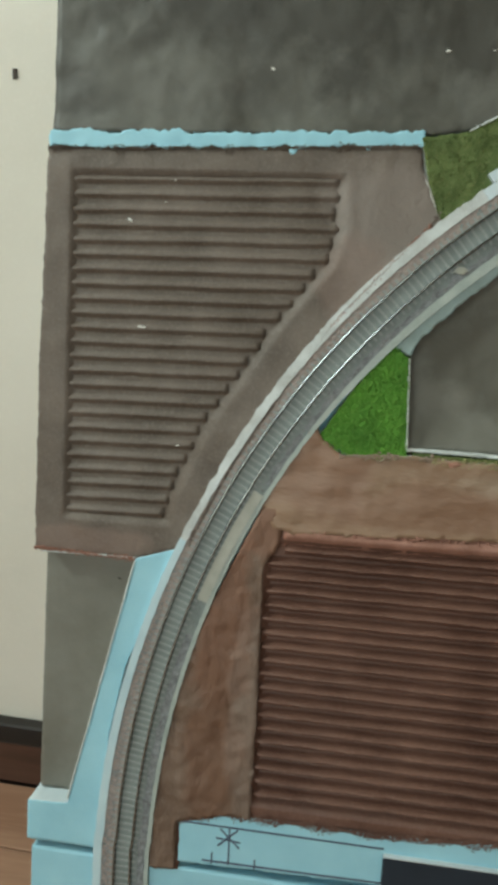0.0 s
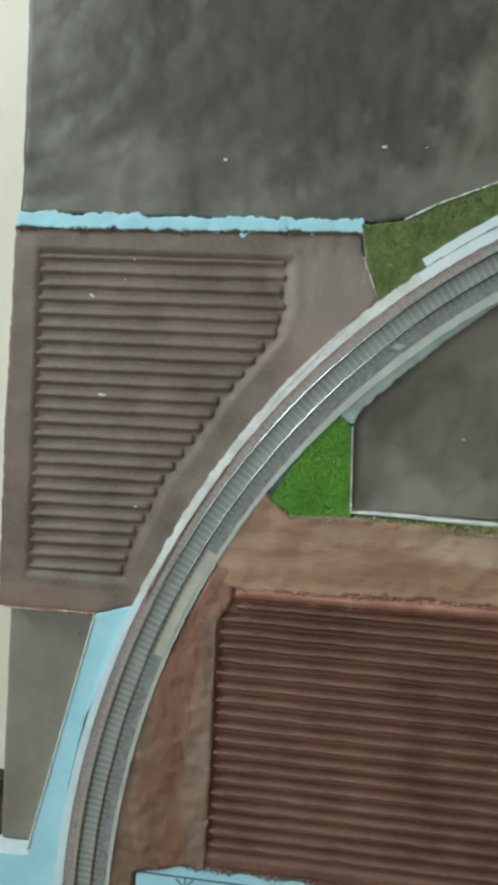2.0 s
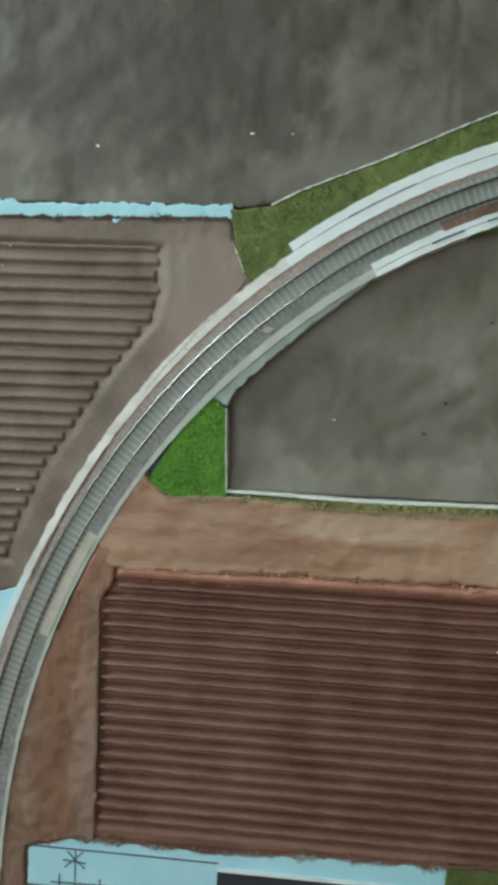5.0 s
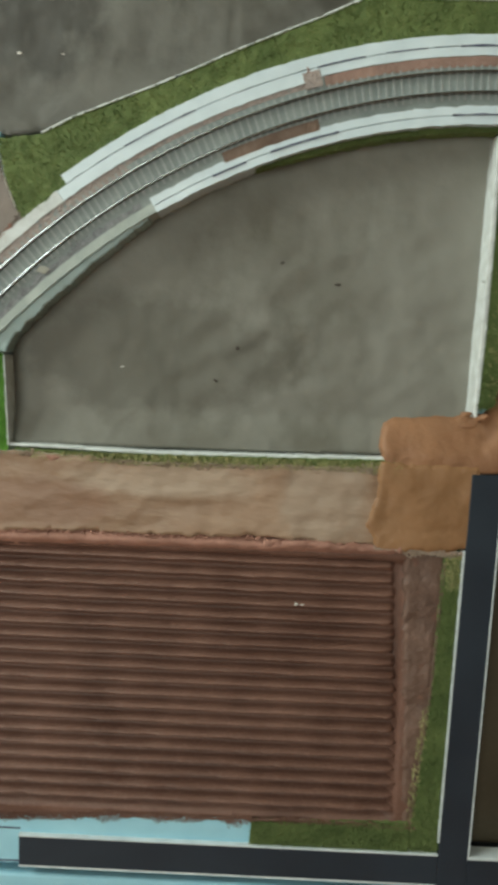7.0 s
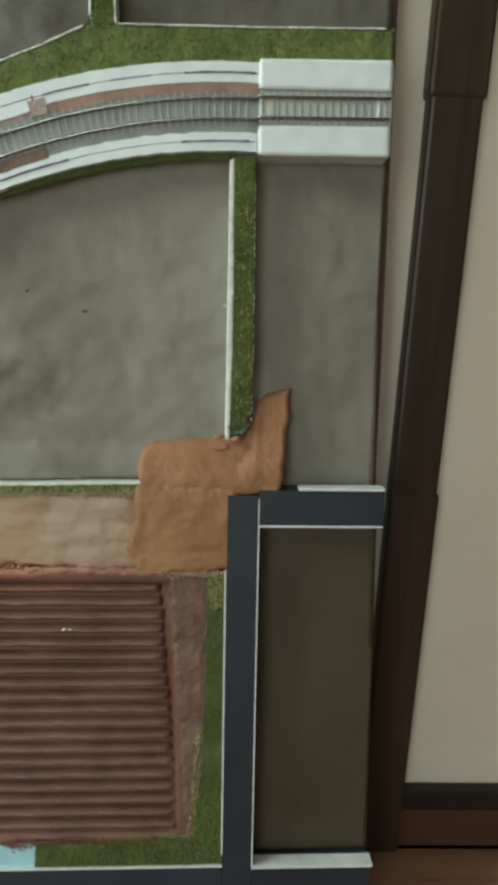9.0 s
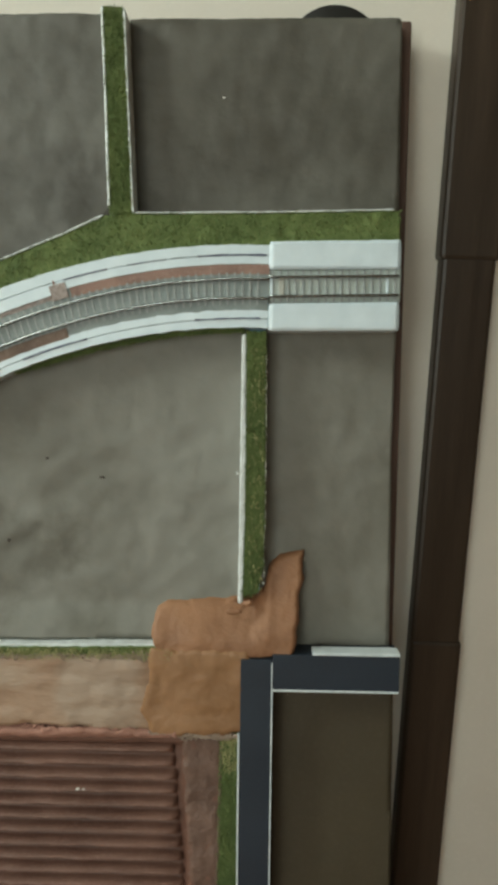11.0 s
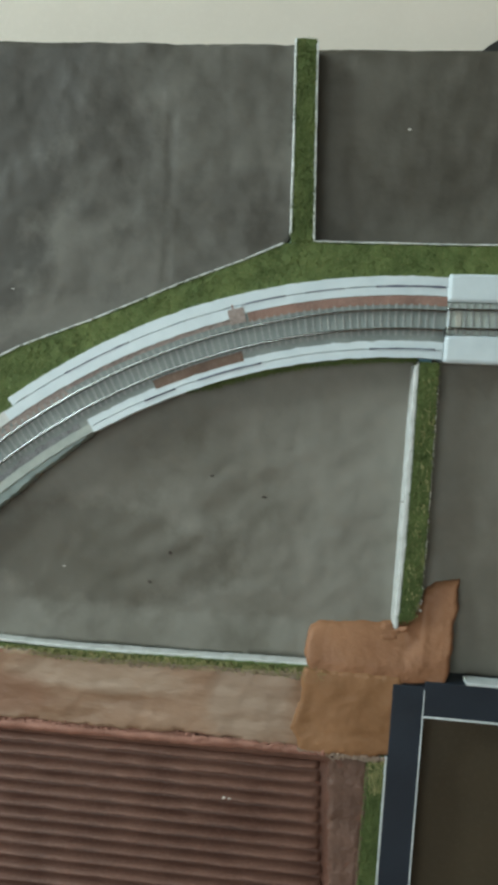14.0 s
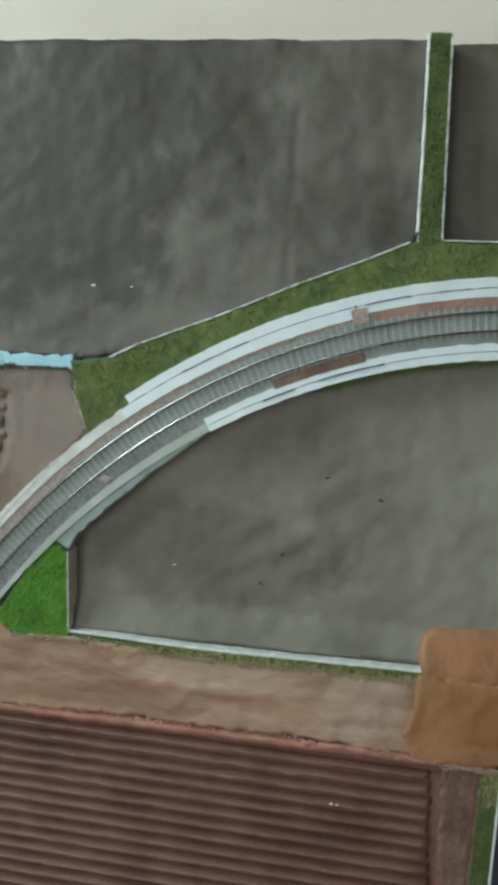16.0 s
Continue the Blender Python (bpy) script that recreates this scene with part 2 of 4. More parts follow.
for cx, cz, rx, rz, colour, amount in ((-0.475, -0.09, 0.05, 0.06, (0.26, 0.215, 0.19), 0.6), (-0.50, -0.14, 0.03, 0.04, (0.24, 0.16, 0.13), 0.4), (-0.73, -0.395, 0.06, 0.015, (0.25, 0.165, 0.135), 0.45)):
    ragged_tint(BROWN, cx, cz, rx, rz, colour, amount)
# the inner field is darker over its left half
ragged_tint(GREY, -0.31, -0.20, 0.13, 0.06, (0.085, 0.078, 0.058), 0.55)


# ---- mesh helpers ----
def finish(bm, name, mats, smooth=False):
    me = bpy.data.meshes.new(name)
    bm.to_mesh(me)
    bm.free()
    for m in mats if isinstance(mats, (list, tuple)) else [mats]:
        me.materials.append(m)
    if smooth:
        me.polygons.foreach_set("use_smooth", [True] * len(me.polygons))
    return me


def part(name, me, parent, label=""):
    ob = new(name, me)
    ob.parent = parent
    return tagged(ob, label)


def thing(name, label, category, me=None, group="", kind="", matrix=BOARD):
    ob = new(name, me)
    ob.matrix_basis = matrix
    return tagged(ob, label, category, group, kind)


def add_box(bm, lo, hi, bevel=0.0, mat=0):
    made = bmesh.ops.create_cube(bm, size=1.0)["verts"]
    for v in made:
        v.co = Vector([lo[i] + (v.co[i] + 0.5) * (hi[i] - lo[i]) for i in range(3)])
    faces = {f for v in made for f in v.link_faces}
    for f in faces:
        f.material_index = mat
    if bevel:
        edges = {e for v in made for e in v.link_edges}
        bmesh.ops.bevel(bm, geom=list(edges), offset=bevel, segments=2, affect="EDGES", profile=0.5)


def box(name, lo, hi, mat, bevel=0.0):
    bm = bmesh.new()
    add_box(bm, lo, hi, bevel)
    return finish(bm, name, mat)


def wob(x, z, f, seed=0.0):
    return noise.noise(Vector((x * f, seed, z * f)))


def ring_of(poly, jag=0.0, freq=160.0, step=0.001):
    """The outline, walked in small steps and made uneven."""
    out = []
    for (x0, z0), (x1, z1) in zip(poly, poly[1:] + poly[:1]):
        n = max(2, int(math.hypot(x1 - x0, z1 - z0) / step))
        nx, nz = -(z1 - z0), x1 - x0
        ln = math.hypot(nx, nz) or 1
        for i in range(n):
            a = i / n
            x, z = x0 + (x1 - x0) * a, z0 + (z1 - z0) * a
            w = jag * (wob(x, z, freq) + 0.6 * wob(x, z, freq * 3.1, 5)) if jag else 0
            out.append((x + nx / ln * w, z + nz / ln * w))
    return np.array(out)


def patch(name, poly, y, back, mats, jag=0.0, relief=0.0006, freq=45.0, cell=0.003, round_edge=0.0, extra=None, ragged=160.0):
    """A slab with an uneven face: a fine sheet inside the outline at depth y, with sides down to depth back."""
    ring = ring_of(poly, jag, ragged)
    lo, hi = ring.min(0), ring.max(0)
    nx, nz = int((hi[0] - lo[0]) / cell) + 2, int((hi[1] - lo[1]) / cell) + 2
    xs, zs = lo[0] - cell / 2 + np.arange(nx + 1) * cell, lo[1] - cell / 2 + np.arange(nz + 1) * cell
    cx, cz = np.meshgrid(xs[:-1] + cell / 2, zs[:-1] + cell / 2, indexing="ij")
    coarse = ring[::2]
    ax, az = coarse[:, 0], coarse[:, 1]
    bx, bz = np.roll(ax, -1), np.roll(az, -1)
    inside = np.zeros(cx.shape, bool)
    for x0, z0, x1, z1 in zip(ax, az, bx, bz):
        if z0 == z1:
            continue
        row = (z0 > cz[0]) != (z1 > cz[0])
        if row.any():
            cut = x0 + (cz[0][row] - z0) * (x1 - x0) / (z1 - z0)
            inside[:, row] ^= cx[:, row] < cut[None, :]
    bm = bmesh.new()
    verts, count = {}, {}
    cells = np.argwhere(inside)
    for i, j in cells:
        for k in ((i, j), (i + 1, j), (i + 1, j + 1), (i, j + 1)):
            count[k] = count.get(k, 0) + 1
    for (i, j), c in count.items():
        x, z = xs[i], zs[j]
        rim = c < 4
        if rim:
            q = ring[((ring - (x, z)) ** 2).sum(1).argmin()]
            x, z = q
        yy = y + relief * (wob(x, z, freq) + 0.5 * wob(x, z, freq * 2.7, 3) + 0.3 * wob(x, z, freq * 7, 9))
        if extra:
            yy += extra(x, z)
        if rim:
            yy += round_edge
        verts[(i, j)] = bm.verts.new((x, yy, z))
    for i, j in cells:
        bm.faces.new((verts[(i, j)], verts[(i + 1, j)], verts[(i + 1, j + 1)], verts[(i, j + 1)])).smooth = True
    for e in [e for e in bm.edges if len(e.link_faces) == 1]:
        a, b = e.link_loops[0].vert, e.link_loops[0].link_loop_next.vert
        f = bm.faces.new((b, a, bm.verts.new((a.co.x, back, a.co.z)), bm.verts.new((b.co.x, back, b.co.z))))
        f.material_index = 1 if isinstance(mats, (list, tuple)) and len(mats) > 1 else 0
    return finish(bm, name, mats)


def inside_poly(poly, x, z):
    hit = False
    for (x0, z0), (x1, z1) in zip(poly, poly[1:] + poly[:1]):
        if (z0 > z) != (z1 > z) and x < x0 + (z - z0) * (x1 - x0) / (z1 - z0):
            hit = not hit
    return hit


def blades(name, poly, y, n, length, mat, seed):
    """Short static grass, each blade a bent sliver."""
    rnd = random.Random(seed)
    xs, zs = [p[0] for p in poly], [p[1] for p in poly]
    v, f = [], []
    while n > 0:
        x, z = rnd.uniform(min(xs), max(xs)), rnd.uniform(min(zs), max(zs))
        n -= 1
        if not inside_poly(poly, x, z):
            continue
        a, w, ln = rnd.choice((1.57, 4.71)) + rnd.gauss(0, 0.55), rnd.uniform(0.0002, 0.0005), length * rnd.uniform(0.45, 1.3)
        lean = rnd.uniform(0.5, 1.1)
        dx, dz = math.cos(a) * lean * ln, math.sin(a) * lean * ln - 0.3 * ln
        px, pz = -math.sin(a) * w, math.cos(a) * w
        k = len(v)
        v += [(x - px, y, z - pz), (x + px, y, z + pz), (x + dx * 0.5 + px * 0.7, y - ln * 0.6, z + dz * 0.5 + pz * 0.7),
              (x + dx * 0.5 - px * 0.7, y - ln * 0.6, z + dz * 0.5 - pz * 0.7), (x + dx, y - ln * 0.8, z + dz)]
        f += [(k, k + 1, k + 2, k + 3), (k + 3, k + 2, k + 4)]
    me = bpy.data.meshes.new(name)
    me.from_pydata(v, [], f)
    me.materials.append(mat)
    return me


# ---- the line of the track ----
CX, CZ = 0.05, -0.685


def arc_point(u):
    r = (((-0.0506 * u - 0.0658) * u + 0.1558) * u - 0.0534) * u + 0.7324
    return CX - r * math.cos(u * math.pi / 2), CZ + r * math.sin(u * math.pi / 2)


TRACK = [(-0.6845, -0.800 + 0.002 * i) for i in range(50)] + [arc_point(u) for u in np.linspace(-0.005, 0.9565, 500)]
_d = [0.0]
for p, q in zip(TRACK, TRACK[1:]):
    _d.append(_d[-1] + math.dist(p, q))
LENGTH = _d[-1]


def on_track(s, off=0.0):
    """The point s metres along the track's middle, off metres to its outer side, and the way it runs."""
    x, z = np.interp(s, _d, [p[0] for p in TRACK]), np.interp(s, _d, [p[1] for p in TRACK])
    x1, z1 = np.interp(s + 0.012, _d, [p[0] for p in TRACK]), np.interp(s + 0.012, _d, [p[1] for p in TRACK])
    x0, z0 = np.interp(s - 0.012, _d, [p[0] for p in TRACK]), np.interp(s - 0.012, _d, [p[1] for p in TRACK])
    ln = math.hypot(x1 - x0, z1 - z0)
    tx, tz = (x1 - x0) / ln, (z1 - z0) / ln
    return x - tz * off, z + tx * off, tx, tz


def s_at_x(x):
    return float(np.interp(x, [p[0] for p in TRACK[60:]], _d[60:]))


def ribbon(name, s0, s1, off0, off1, y, back, mats, jag0=0.0, jag1=0.0, step=0.003, relief=0.0, freq=200.0, rows=4, seed=0.0):
    """A band along the track between two offsets (numbers or functions of s), with sides and ends."""
    n = max(2, int((s1 - s0) / step))
    bm = bmesh.new()
    grid = []
    for i in range(n + 1):
        s = s0 + (s1 - s0) * i / n
        a = (off0(s) if callable(off0) else off0) + jag0 * (wob(s, 0, 90, seed) + 0.6 * wob(s, 3, 300, seed))
        b = (off1(s) if callable(off1) else off1) + jag1 * (wob(s, 7, 90, seed) + 0.6 * wob(s, 9, 300, seed))
        line = []
        for k in range(rows + 1):
            x, z, _, _ = on_track(s, a + (b - a) * k / rows)
            line.append(bm.verts.new((x, y + relief * wob(x, z, freq, seed), z)))
        lo, hi = bm.verts.new((line[0].co.x, back, line[0].co.z)), bm.verts.new((line[-1].co.x, back, line[-1].co.z))
        grid.append([lo, *line, hi])
    side = 1 if isinstance(mats, (list, tuple)) and len(mats) > 1 else 0
    for p, q in zip(grid, grid[1:]):
        for k in range(len(p) - 1):
            f = bm.faces.new((p[k], q[k], q[k + 1], p[k + 1]))
            f.material_index = side if k in (0, len(p) - 2) else 0
    for g in (grid[0], grid[-1]):
        bm.faces.new(g).material_index = side
    bmesh.ops.recalc_face_normals(bm, faces=bm.faces)
    return finish(bm, name, mats)


# ---- room ----
def structure(name, me, label, category):
    return tagged(new(name, me), label, category, kind="structure")


L, R, B = ROOM
structure("wall_north", box("wall_north", (L - 0.15, WALL_Y, -0.1), (R + 0.15, WALL_Y + 0.15, 2.7), WALL), "cream painted plaster wall behind the leaning board", "wall")
# West, east and south walls and ceiling are unseen, dark to deepen the board's shadows.
bm = bmesh.new()
for lo, hi in (((B, -0.1), (WIN_L[0], 2.7)), ((WIN_L[1], -0.1), (WALL_Y, 2.7)), ((WIN_L[0], -0.1), (WIN_L[1], WIN_L[2])), ((WIN_L[0], WIN_L[3]), (WIN_L[1], 2.7))):
    add_box(bm, (L - 0.15, lo[0], lo[1]), (L, hi[0], hi[1]))
structure("wall_west", finish(bm, "wall_west", DIM_WALL), "unseen side wall, dark to cut bounce, with a window opening", "wall")
structure("wall_east", box("wall_east", (R, B - 0.15, -0.1), (R + 0.15, WALL_Y, 2.7), DIM_WALL), "unseen side wall, dark to cut bounce", "wall")
bm = bmesh.new()
for lo, hi in (((L, -0.1), (GLAZED[0], 2.7)), ((GLAZED[1], -0.1), (WIN[0], 2.7)), ((WIN[1], -0.1), (R, 2.7)), ((WIN[0], -0.1), (WIN[1], WIN[2])), ((WIN[0], WIN[3]), (WIN[1], 2.7)),
               ((GLAZED[0], -0.1), (GLAZED[1], GLAZED[2])), ((GLAZED[0], GLAZED[3]), (GLAZED[1], 2.7))):
    add_box(bm, (lo[0], B - 0.15, lo[1]), (hi[0], B, hi[1]))
structure("wall_south", finish(bm, "wall_south", DIM_WALL), "unseen back wall, dark to cut bounce, with a window and a glazed door", "wall")
structure("ceiling", box("ceiling", (L - 0.15, B - 0.15, 2.7), (R + 0.15, WALL_Y + 0.15, 2.8), CEIL), "unseen beige ceiling, dimmed to cut bounce", "ceiling")


def window(name, a0, a1, z0, z1, matrix, label="white framed window with two panes", category="window"):
    """A white frame with one mullion; a0 to a1 is the opening's width."""
    win = structure(name, None, label, category)
    win.matrix_basis = matrix
    mid = (a0 + a1) / 2
    for nm, lo, hi in (("jamb", (a0, z0), (a0 + 0.05, z1)), ("jamb", (a1 - 0.05, z0), (a1, z1)), ("sill", (a0 + 0.05, z0), (a1 - 0.05, z0 + 0.05)),
                       ("head", (a0 + 0.05, z1 - 0.05), (a1 - 0.05, z1)), ("mullion", (mid - 0.03, z0 + 0.05), (mid + 0.03, z1 - 0.05))):
        part(nm, box(nm, (lo[0], -0.10, lo[1]), (hi[0], 0.04 if nm != "mullion" else 0.09, hi[1]), PVC, 0.004), win)


window("window_1", WIN[0], WIN[1], WIN[2], WIN[3], pose(0, B, 0))
window("door_1", GLAZED[0], GLAZED[1], GLAZED[2], GLAZED[3], pose(0, B, 0), "white framed glazed double door", "door")
window("window_2", -WIN_L[1], -WIN_L[0], WIN_L[2], WIN_L[3], pose(L, 0, 0, 0, 0, -90))

floor = structure("floor", box("floor", (L - 0.1, B - 0.1, -0.1), (R + 0.1, WALL_Y + 0.02, -0.004), SKIRT_CAP), "orange-brown glossy wooden plank floor", "floor")
skirting = structure("baseboard", None, "red-brown wooden skirting with a black cap", "skirting")
part("skirting_board", box("skirting_board", (L, WALL_Y - 0.014, 0.0), (R, WALL_Y, 0.058), SKIRT, 0.002), skirting)
part("skirting_cap", box("skirting_cap", (L, WALL_Y - 0.018, 0.058), (R, WALL_Y, 0.086), SKIRT_CAP, 0.003), skirting, "black painted cap strip")
post_me = bmesh.new()
add_box(post_me, (0.1655, WALL_Y - 0.024, 0.0), (0.2170, WALL_Y, 2.1), 0.004)
add_box(post_me, (0.1625, WALL_Y - 0.026, 0.872), (0.2195, WALL_Y - 0.0002, 2.1), 0.004)
add_box(post_me, (0.1660, WALL_Y - 0.026, 0.0), (0.2190, WALL_Y - 0.0002, 0.478), 0.004)
structure("trim", finish(post_me, "trim", POST), "dark stained upright wooden moulding on the wall", "moulding")

# ---- the leaning board ----
base = thing("layout_baseboard", "pale blue foam layout board on a brown backing, leaning on the wall", "baseboard")
part("foam_panel", box("foam_panel", (-0.776, 0.0235, -0.716), (0.107, 0.036, 0.264), FOAM, 0.0015), base, "pale blue foam panel")
part("backing_board", box("backing_board", (-0.772, 0.0365, -0.800), (0.1255, 0.054, 0.280), SIDE, 0.002), base, "red-brown wooden backing board")
part("lower_foam_panel", box("lower_foam_panel", (-0.782, -0.0005, -0.800), (0.1225, 0.036, -0.7195), FOAM, 0.0025), base, "pale blue bare foam panel")

LOW, BACK = 0.020, 0.024


def smear(x, z):
    """Drag marks left by the trowel, running across the slope in patches."""
    a, b = 0.86 * x + 0.5 * z, -0.5 * x + 0.86 * z
    return 0.0027 * noise.noise(Vector((a * 9, 2.0, b * 48))) * max(0.0, 0.3 + noise.noise(Vector((x * 8, 7.0, z * 8))))


FIELDS = "bare model fields"
thing("bare_field", "dark grey rough plaster field below the board's top edge", "field",
      patch("bare_field", [(-0.777, -0.022), (-0.43, -0.018), (-0.38, -0.004), (-0.31, 0.026), (-0.23, 0.062), (-0.143, 0.098), (-0.139, 0.11), (-0.143, 0.2705), (-0.775, 0.2685)], 0.007, BACK, [BLOTCHED, GREY_DARK], 0.0006, 0.0022, 20, 0.004, extra=lambda x, z: smear(x, z) + 0.0012 * math.exp(-((x + 0.2515 + 0.004 * wob(z, 0, 30)) / 0.0022) ** 2) * min(1.0, max(0.0, (0.24 - z) * 30)) - (0.005 * max(0.0, 1 - (z + 0.022) / 0.018) if x < -0.42 else 0.0)), FIELDS)
thing("bare_field", "dark brownish grey plaster field in the board's corner", "field",
      patch("bare_field", [(-0.122, 0.098), (0.1160, 0.102), (0.1135, 0.2740), (-0.126, 0.2725)], LOW, 0.034, [GREY_DARK, SIDE], 0.0006, 0.0018, 20, 0.004), FIELDS)
thing("bare_field", "grey rough plaster field inside the track's curve", "field",
      patch("bare_field", [(-0.445, -0.288), (-0.02, -0.282), (-0.016, 0.01), (-0.06, 0.012), (-0.20, -0.015), (-0.31, -0.065), (-0.40, -0.14), (-0.446, -0.19)], LOW, BACK, [GREY, GREY], 0.0, 0.0020, 20, 0.004, extra=lambda x, z: smear(x, z) - 0.013 * max(0.0, 1 - (z + 0.288) / 0.036)), FIELDS)
thing("bare_field", "olive grey plaster field beside the grass strip", "field",
      patch("bare_field", [(-0.004, -0.295), (0.1190, -0.292), (0.1158, -0.10), (0.1165, 0.006), (-0.004, 0.006)], LOW, 0.034, [GREY, SIDE], 0.0004, 0.0018, 20, 0.004), FIELDS)
thing("bare_field", "dark olive brown smooth field between the roads", "field",
      patch("bare_field", [(0.008, -0.678), (0.1290, -0.678), (0.1240, -0.322), (0.006, -0.325)], LOW, 0.034, [OLIVE, SIDE], 0.0003, 0.0006, 20, 0.004), FIELDS)
thing("bare_field", "small grey plaster field by the track's foot", "field",
      patch("bare_field", [(-0.782, -0.667), (-0.742, -0.667), (-0.682, -0.407), (-0.780, -0.410)], LOW, BACK, [GREY, GREY], 0.0004, 0.0008, 30, 0.003), FIELDS)

# brown ploughed field
bed = thing("ploughed_field", "brown ploughed clay field with parallel furrows", "field")
BROWN_POLY = [(-0.779, -0.034), (-0.62, -0.031), (-0.4505, -0.028), (-0.4455, -0.05), (-0.430, -0.083), (-0.424, -0.090), (-0.463, -0.127), (-0.507, -0.175), (-0.551, -0.240), (-0.598, -0.319), (-0.632, -0.390), (-0.644, -0.396), (-0.684, -0.4088), (-0.712, -0.4085), (-0.784, -0.4065), (-0.784, -0.25), (-0.7805, -0.11)]


def brown_right(z):
    return float(np.interp(-z, [0.05, 0.10, 0.13, 0.165, 0.19, 0.243, 0.27, 0.314, 0.347, 0.37], [-0.517, -0.515, -0.5216, -0.549, -0.5675, -0.6004, -0.6199, -0.639, -0.6537, -0.6582]))


part("soil_bed", patch("soil_bed", BROWN_POLY, 0.0, BACK, [BROWN, EDGE], 0.0012, 0.0008, 40, 0.003,
                       extra=lambda x, z: 0.0050 * max(0.0, min(1.0, (x + 0.757) * 170, (brown_right(z) + 0.009 - x) * 95, (z + 0.374) * 250, (-0.054 - z) * 250))), bed)


def ridge(name, x0, x1, z, h, w, mat, seed, droop=0.0, y=0.0058, rough=1.0, sharp=1.6):
    """One thrown-up row of soil: a rounded crest, uneven along its length, tapering at both ends."""
    n = max(8, int((x1 - x0) / 0.005))
    bm = bmesh.new()
    prof = [(k / 14 - 0.5, (0.5 - 0.5 * math.cos(2 * math.pi * k / 14)) ** sharp) for k in range(15)]
    rows = []
    for i in range(n + 1):
        a = i / n
        x = x0 + (x1 - x0) * a
        end = min(1, a * n / 2.0 + 0.75, (1 - a) * n / 2.0 + 0.2)
        hh = h * end ** 0.5 * (1 + 0.20 * wob(x, seed, 50, 1) + 0.14 * wob(x, seed, 190, 2))
        zz = z + droop * a + rough * (0.0007 * wob(x, seed, 22, 4) + 0.0004 * wob(x, seed, 110, 6))
        rows.append([bm.verts.new((x, y - hh * q, zz + w * p)) for p, q in prof])
    for p, q in zip(rows, rows[1:]):
        for k in range(len(prof) - 1):
            bm.faces.new((p[k], q[k], q[k + 1], p[k + 1])).smooth = True
    for g in (rows[0], rows[-1]):
        bm.faces.new(g)
    bmesh.ops.recalc_face_normals(bm, faces=bm.faces)
    return finish(bm, name, mat)


for i in range(24):
    z = -0.0615 - i * 0.01327
    part("furrow_ridge", ridge("furrow_ridge", -0.756 + 0.002 * wob(i, 0, 3.1), brown_right(z) + 0.005 * wob(i, 5, 2.7), z, 0.0034, 0.01325, BROWN, i * 3.3, 0.0025, 0.0048, sharp=1.9), bed)

# red ploughed field
red = thing("ploughed_field", "reddish brown ploughed clay field with parallel furrows", "field")
RED_POLY = [(-0.66, -0.725), (-0.628, -0.722), (-0.63, -0.668), (-0.584, -0.655), (-0.50, -0.656), (-0.433, -0.656), (-0.33, -0.650), (-0.205, -0.648), (-0.165, -0.647), (-0.040, -0.650), (-0.030, -0.52), (-0.030, -0.372), (-0.075, -0.371), (-0.20, -0.3635), (-0.31, -0.366), (-0.40, -0.3655), (-0.53, -0.3735),
            (-0.525, -0.284), (-0.56, -0.352), (-0.60, -0.435), (-0.625, -0.50), (-0.645, -0.57), (-0.656, -0.64)]
part("soil_bed", patch("soil_bed", RED_POLY, 0.0, BACK, [RED, RED], 0.0016, 0.0009, 40, 0.003,
                       extra=lambda x, z: 0.0080 * max(0.0, min(1.0, (x + 0.560) * 170, (-0.066 - x) * 110, (z + 0.642) * 200, (-0.380 - z) * 250))), red)
for i in range(19):
    z = -0.3875 - i * 0.01352
    x0 = -0.5590 + (0.016 if i == 0 else 0) + 0.0035 * wob(i, 0, 3.7)
    x1 = -0.083 + 0.0011 * i + 0.003 * wob(i, 3, 2.9)
    part("furrow_ridge", ridge("furrow_ridge", x0, x1, z, 0.0096, 0.0135, RED, i * 2.7 + 50, 0.0005, 0.0075, sharp=1.4), red)
part("pink_bank", ridge("pink_bank", -0.545, -0.080, -0.3730, 0.0104, 0.0250, PINK, 91, 0.0042, rough=2.2, sharp=0.85), red, "pale pinkish raised bank of soil")
for x0, x1, z0, z1, seed in ((-0.205, -0.078, -0.3672, -0.3690, 8),):
    n = 26
    lower = [(x0 + (x1 - x0) * i / n, z0 + (z1 - z0) * i / n - 0.0035 - 0.0025 * wob(i, seed, 0.9)) for i in range(n + 1)]
    upper = [(x, z + 0.0065 + 0.0035 * wob(x, seed, 70)) for x, z in lower]
    part("pink_crust", patch("pink_crust", lower + upper[::-1], -0.0052, 0.002, [PINK, RED], 0.0012, 0.0016, 70, 0.0016, 0.0012), red, "broken pinkish crust of soil")

margin = thing("soil_margin", "smeared taupe clay margin between track and furrows", "soil")
part("soil_sheet", patch("soil_margin", [(-0.6605, -0.722), (-0.631, -0.720), (-0.632, -0.669), (-0.585, -0.656), (-0.560, -0.656), (-0.5595, -0.52), (-0.5615, -0.405), (-0.548, -0.383), (-0.547, -0.370), (-0.552, -0.345), (-0.562, -0.342), (-0.60, -0.425), (-0.625, -0.49), (-0.645, -0.56), (-0.657, -0.64)], -0.0028, BACK, [TAUPE, TAUPE], 0.0012, 0.0026, 32, 0.003, extra=lambda x, z: 0.6 * smear(z, x)), margin)

margin = thing("soil_margin", "rough dark reddish clay margin beside the furrows", "soil")
